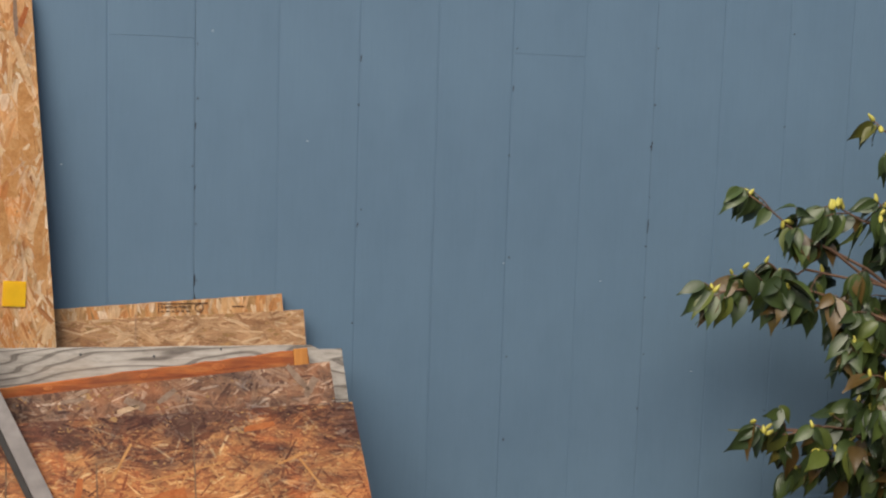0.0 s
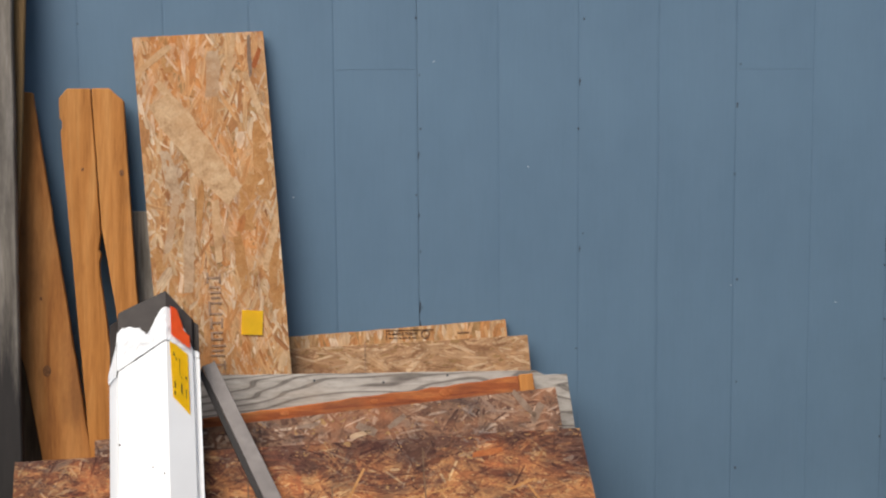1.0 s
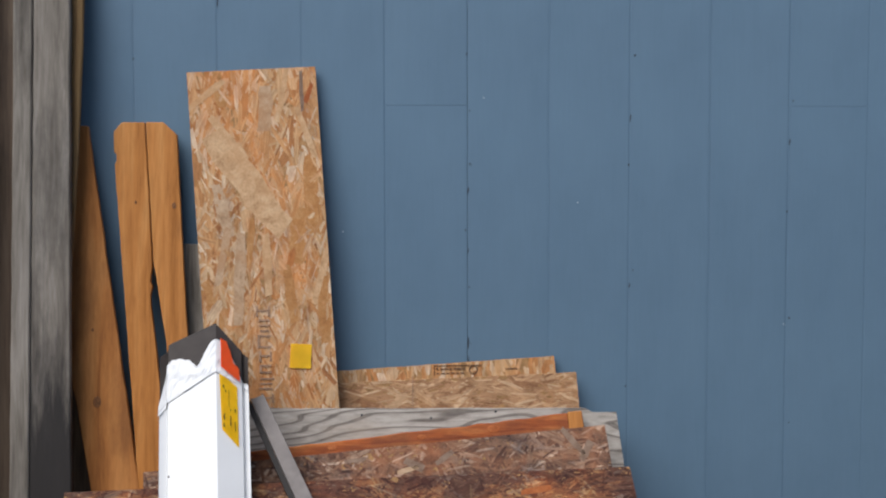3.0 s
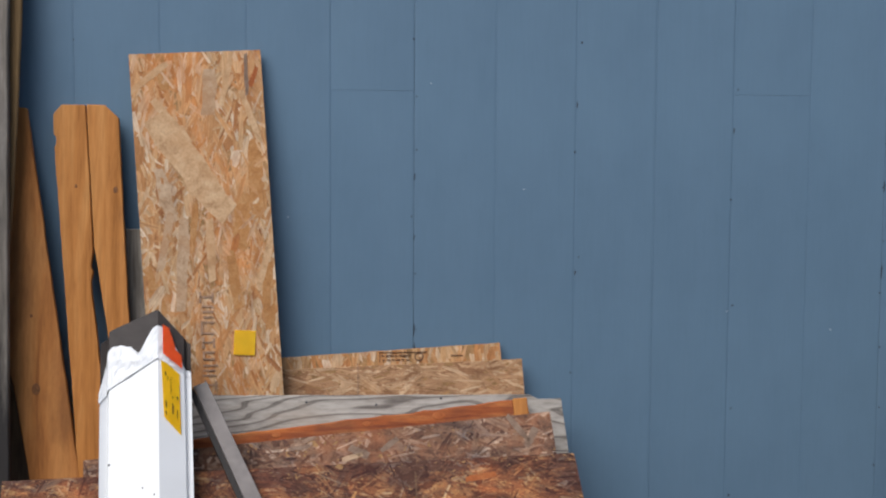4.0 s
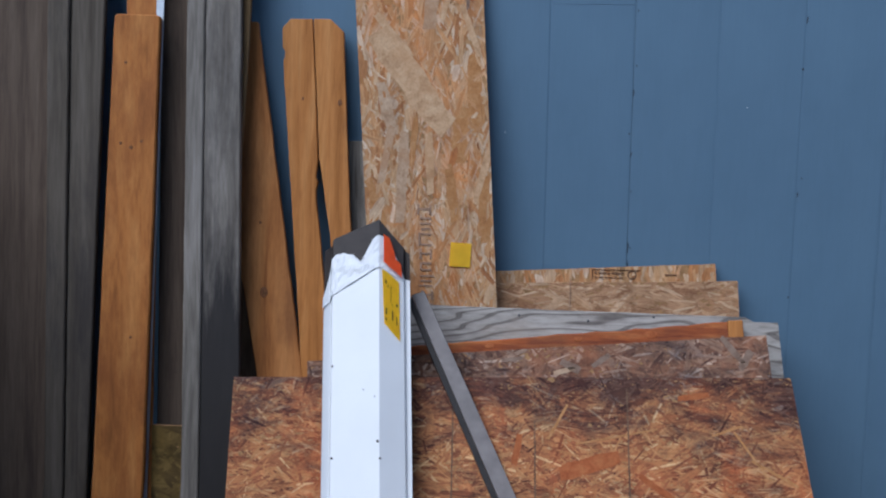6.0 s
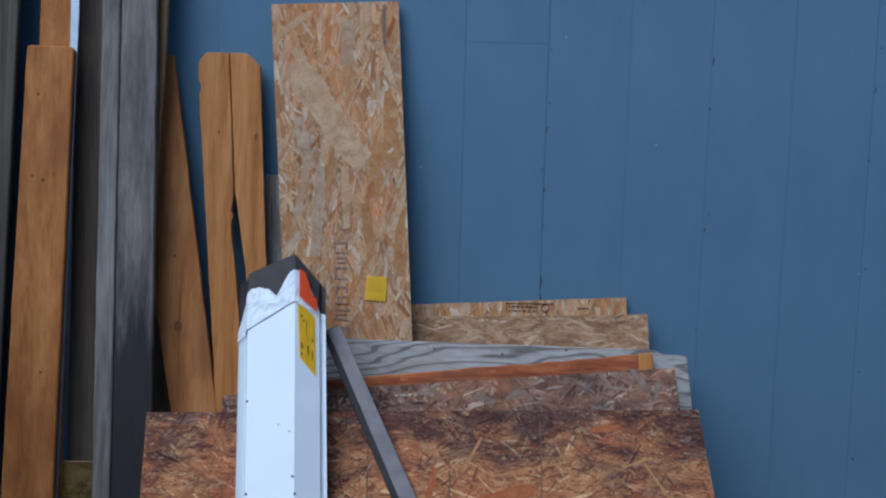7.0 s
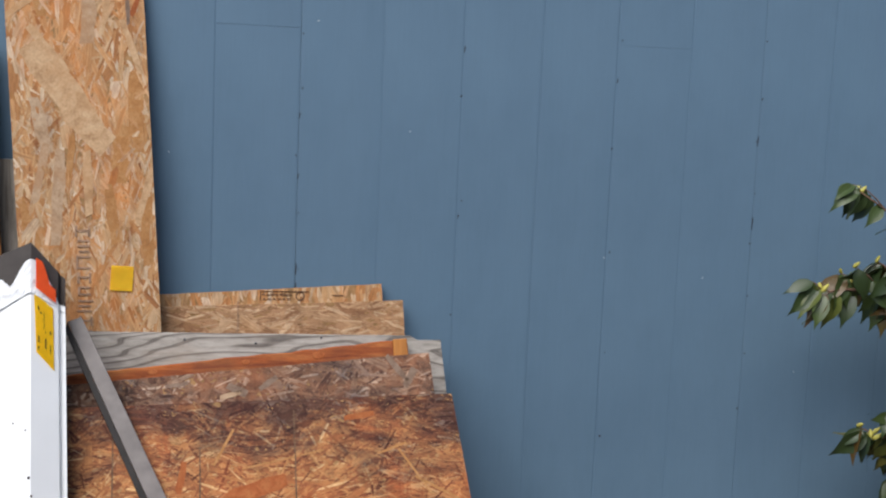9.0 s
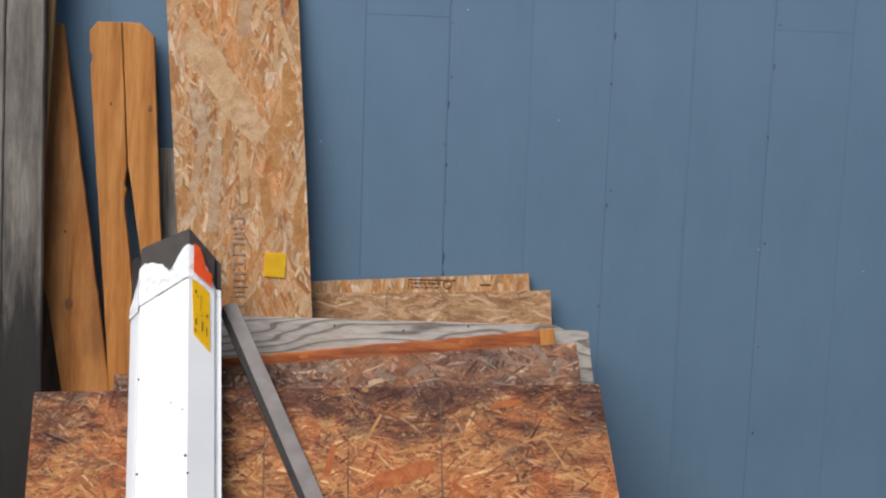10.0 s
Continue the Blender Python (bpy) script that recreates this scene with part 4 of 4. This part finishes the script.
def strip_mesh(open_left, open_right, z0, z1, d):
    """One flat of a siding sheet, from groove to groove; a sheet's outer edge stops short of the next sheet."""
    bm = bmesh.new()
    l, r = -PITCH / 2, PITCH / 2
    edge_l = [(l + 0.0004, 0.01), (l + 0.0004, 0.0005)] if open_left else [(l, 0.01), (l, d), (l + 0.0016, d)]
    edge_r = [(r - 0.0005, 0.0005), (r - 0.0005, 0.01)] if open_right else [(r - 0.0012, d), (r, d), (r, 0.01)]
    section = edge_l + [(l + 0.0019, 0.0), (r - 0.0045, 0.0)] + edge_r
    low = [bm.verts.new((x, y, z0)) for x, y in section]
    high = [bm.verts.new((x, y, z1)) for x, y in section]
    for i in range(len(section) - 1):
        bm.faces.new((low[i], low[i + 1], high[i + 1], high[i]))
    bm.faces.new(high)
    bm.faces.new(low[::-1])
    mesh = bpy.data.meshes.new("siding_flat")
    bm.to_mesh(mesh)
    bm.free()
    mesh.materials.append(PAINT)
    return mesh


BOTTOM, SEAM, TOP = 0.4, 1.651, 3.1
FLATS = {}
nail = bmesh.new()
bmesh.ops.create_cone(nail, cap_ends=True, segments=8, radius1=0.0034, radius2=0.0026, depth=0.0014, matrix=pose(0, 0, 0, 90))
nail_data = bpy.data.meshes.new("nail_head")
nail.to_mesh(nail_data)
nail.free()
nail_data.materials.append(RUST)
rng = random.Random(9)
for n in range(-15, 19):
    x = FIRST + (n + 0.5) * PITCH
    spans = [(BOTTOM, SEAM - 0.00025), (SEAM + 0.00025, TOP)] if n in (-1, 4) else [(BOTTOM, TOP)]
    for z0, z1 in spans:
        key = (n % 6 == 0, n % 6 == 5, z0, z1, (0.0004, 0.0008, 0.0005, 0.001, 0.0006)[n % 5])
        if key not in FLATS:
            FLATS[key] = strip_mesh(*key)
        ob = part("siding_flat", FLATS[key], None, wall)
        ob.location = (x, WALL_Y + rng.uniform(-0.0003, 0.0003), 0)
for n in range(-6, 13, 2):
    x = FIRST + n * PITCH
    z = 0.6 + rng.uniform(0, 0.1)
    while z < 2.2:
        ob = part("nail_head", nail_data, None, wall)
        ob.location = (x + (0.006 if n % 6 == 0 else 0.010) * rng.choice((-0.4, 1)) + rng.gauss(0, 0.002), WALL_Y - 0.0004, z)
        s = rng.uniform(0.5, 0.85)
        ob.scale = (s, 1, s * rng.uniform(0.9, 1.4))
        z += (0.135 if n % 6 == 0 else 0.27) + rng.gauss(0, 0.02)
chip = bmesh.new()
bmesh.ops.create_icosphere(chip, subdivisions=1, radius=0.002, matrix=Matrix.Diagonal((1.2, 0.25, 0.8, 1)))
chip_data = bpy.data.meshes.new("paint_chip")
chip.to_mesh(chip_data)
chip.free()
chip_data.materials.append(ZINC)
for x, z, h in ((0.2452, 1.06, 0.034), (0.2445, 1.29, 0.014), (0.2458, 1.005, 0.05), (0.2448, 1.44, 0.02), (1.4628, 1.42, 0.03), (1.4634, 1.2, 0.04), (0.652, 1.2, 0.014), (0.651, 1.62, 0.02), (1.058, 1.56, 0.016), (-0.365, 1.9, 0.03)):
    crack = slab([(x - 0.0012, z - h / 2), (x + 0.0008, z - h / 2 + 0.004), (x + 0.0026, z + h * 0.2), (x + 0.001, z + h / 2), (x - 0.0008, z + h * 0.3)], 0.001, -0.0006, 0, 0.0006, 0.006)
    ob = part("paint_crack", crack, RUST, wall, "dark crack in the paint")
    ob.location = (0, WALL_Y, 0)
for x, z in ((-0.065, 1.34), (0.285, 1.67), (1.33, 1.05), (1.05, 1.1), (1.62, 0.79), (0.52, 1.41)):
    ob = part("paint_chip", chip_data, None, wall)
    ob.location = (x, WALL_Y - 0.0003, z)
skirt_bm = bmesh.new()
bmesh.ops.create_cube(skirt_bm, size=1, matrix=Matrix.Translation((0.6, WALL_Y + 0.009, 0.2)) @ Matrix.Diagonal((7.4, 0.028, 0.41, 1)))
bmesh.ops.bevel(skirt_bm, geom=[e for e in skirt_bm.edges], offset=0.003, segments=2, affect="EDGES")
skirt_data = bpy.data.meshes.new("skirt_board")
skirt_bm.to_mesh(skirt_data)
skirt_bm.free()
skirt_data.materials.append(PAINT)
tagged(new("trim", skirt_data), "blue painted skirt board along the foot of the wall", "trim", "", "structure")

# ---- unseen side wall, added to shade the lower left planks ----
side = bmesh.new()
bmesh.ops.create_cube(side, size=1, matrix=Matrix.Translation((-1.52, 2.26, 0.72)) @ Matrix.Diagonal((0.1, 1.2, 1.44, 1)))
side_data = bpy.data.meshes.new("wall_side")
side.to_mesh(side_data)
side.free()
side_data.materials.append(PAINT)
tagged(new("wall_side", side_data), "unseen plain blue-grey wall added to shade the left planks", "wall", "", "structure")
# unseen wall behind the camera, added to keep low sky light off the siding
rear = bmesh.new()
bmesh.ops.create_cube(rear, size=1, matrix=Matrix.Translation((0.6, -1.3, 1.05)) @ Matrix.Diagonal((7.4, 0.1, 2.1, 1)))
rear_data = bpy.data.meshes.new("wall_front")
rear.to_mesh(rear_data)
rear.free()
rear_data.materials.append(DIM_WOOD)
tagged(new("wall_front", rear_data), "unseen plain dark timber wall added opposite to block low light", "wall", "", "structure")
# unseen wall on the right, added to darken the siding's right part
end = bmesh.new()
bmesh.ops.create_cube(end, size=1, matrix=Matrix.Translation((3.15, 1.6, 1.3)) @ Matrix.Diagonal((0.1, 2.5, 2.6, 1)))
end_data = bpy.data.meshes.new("wall_end")
end.to_mesh(end_data)
end.free()
end_data.materials.append(DIM_WOOD)
tagged(new("wall_end", end_data), "unseen plain dark timber wall added beyond the bush to block sky light", "wall", "", "structure")
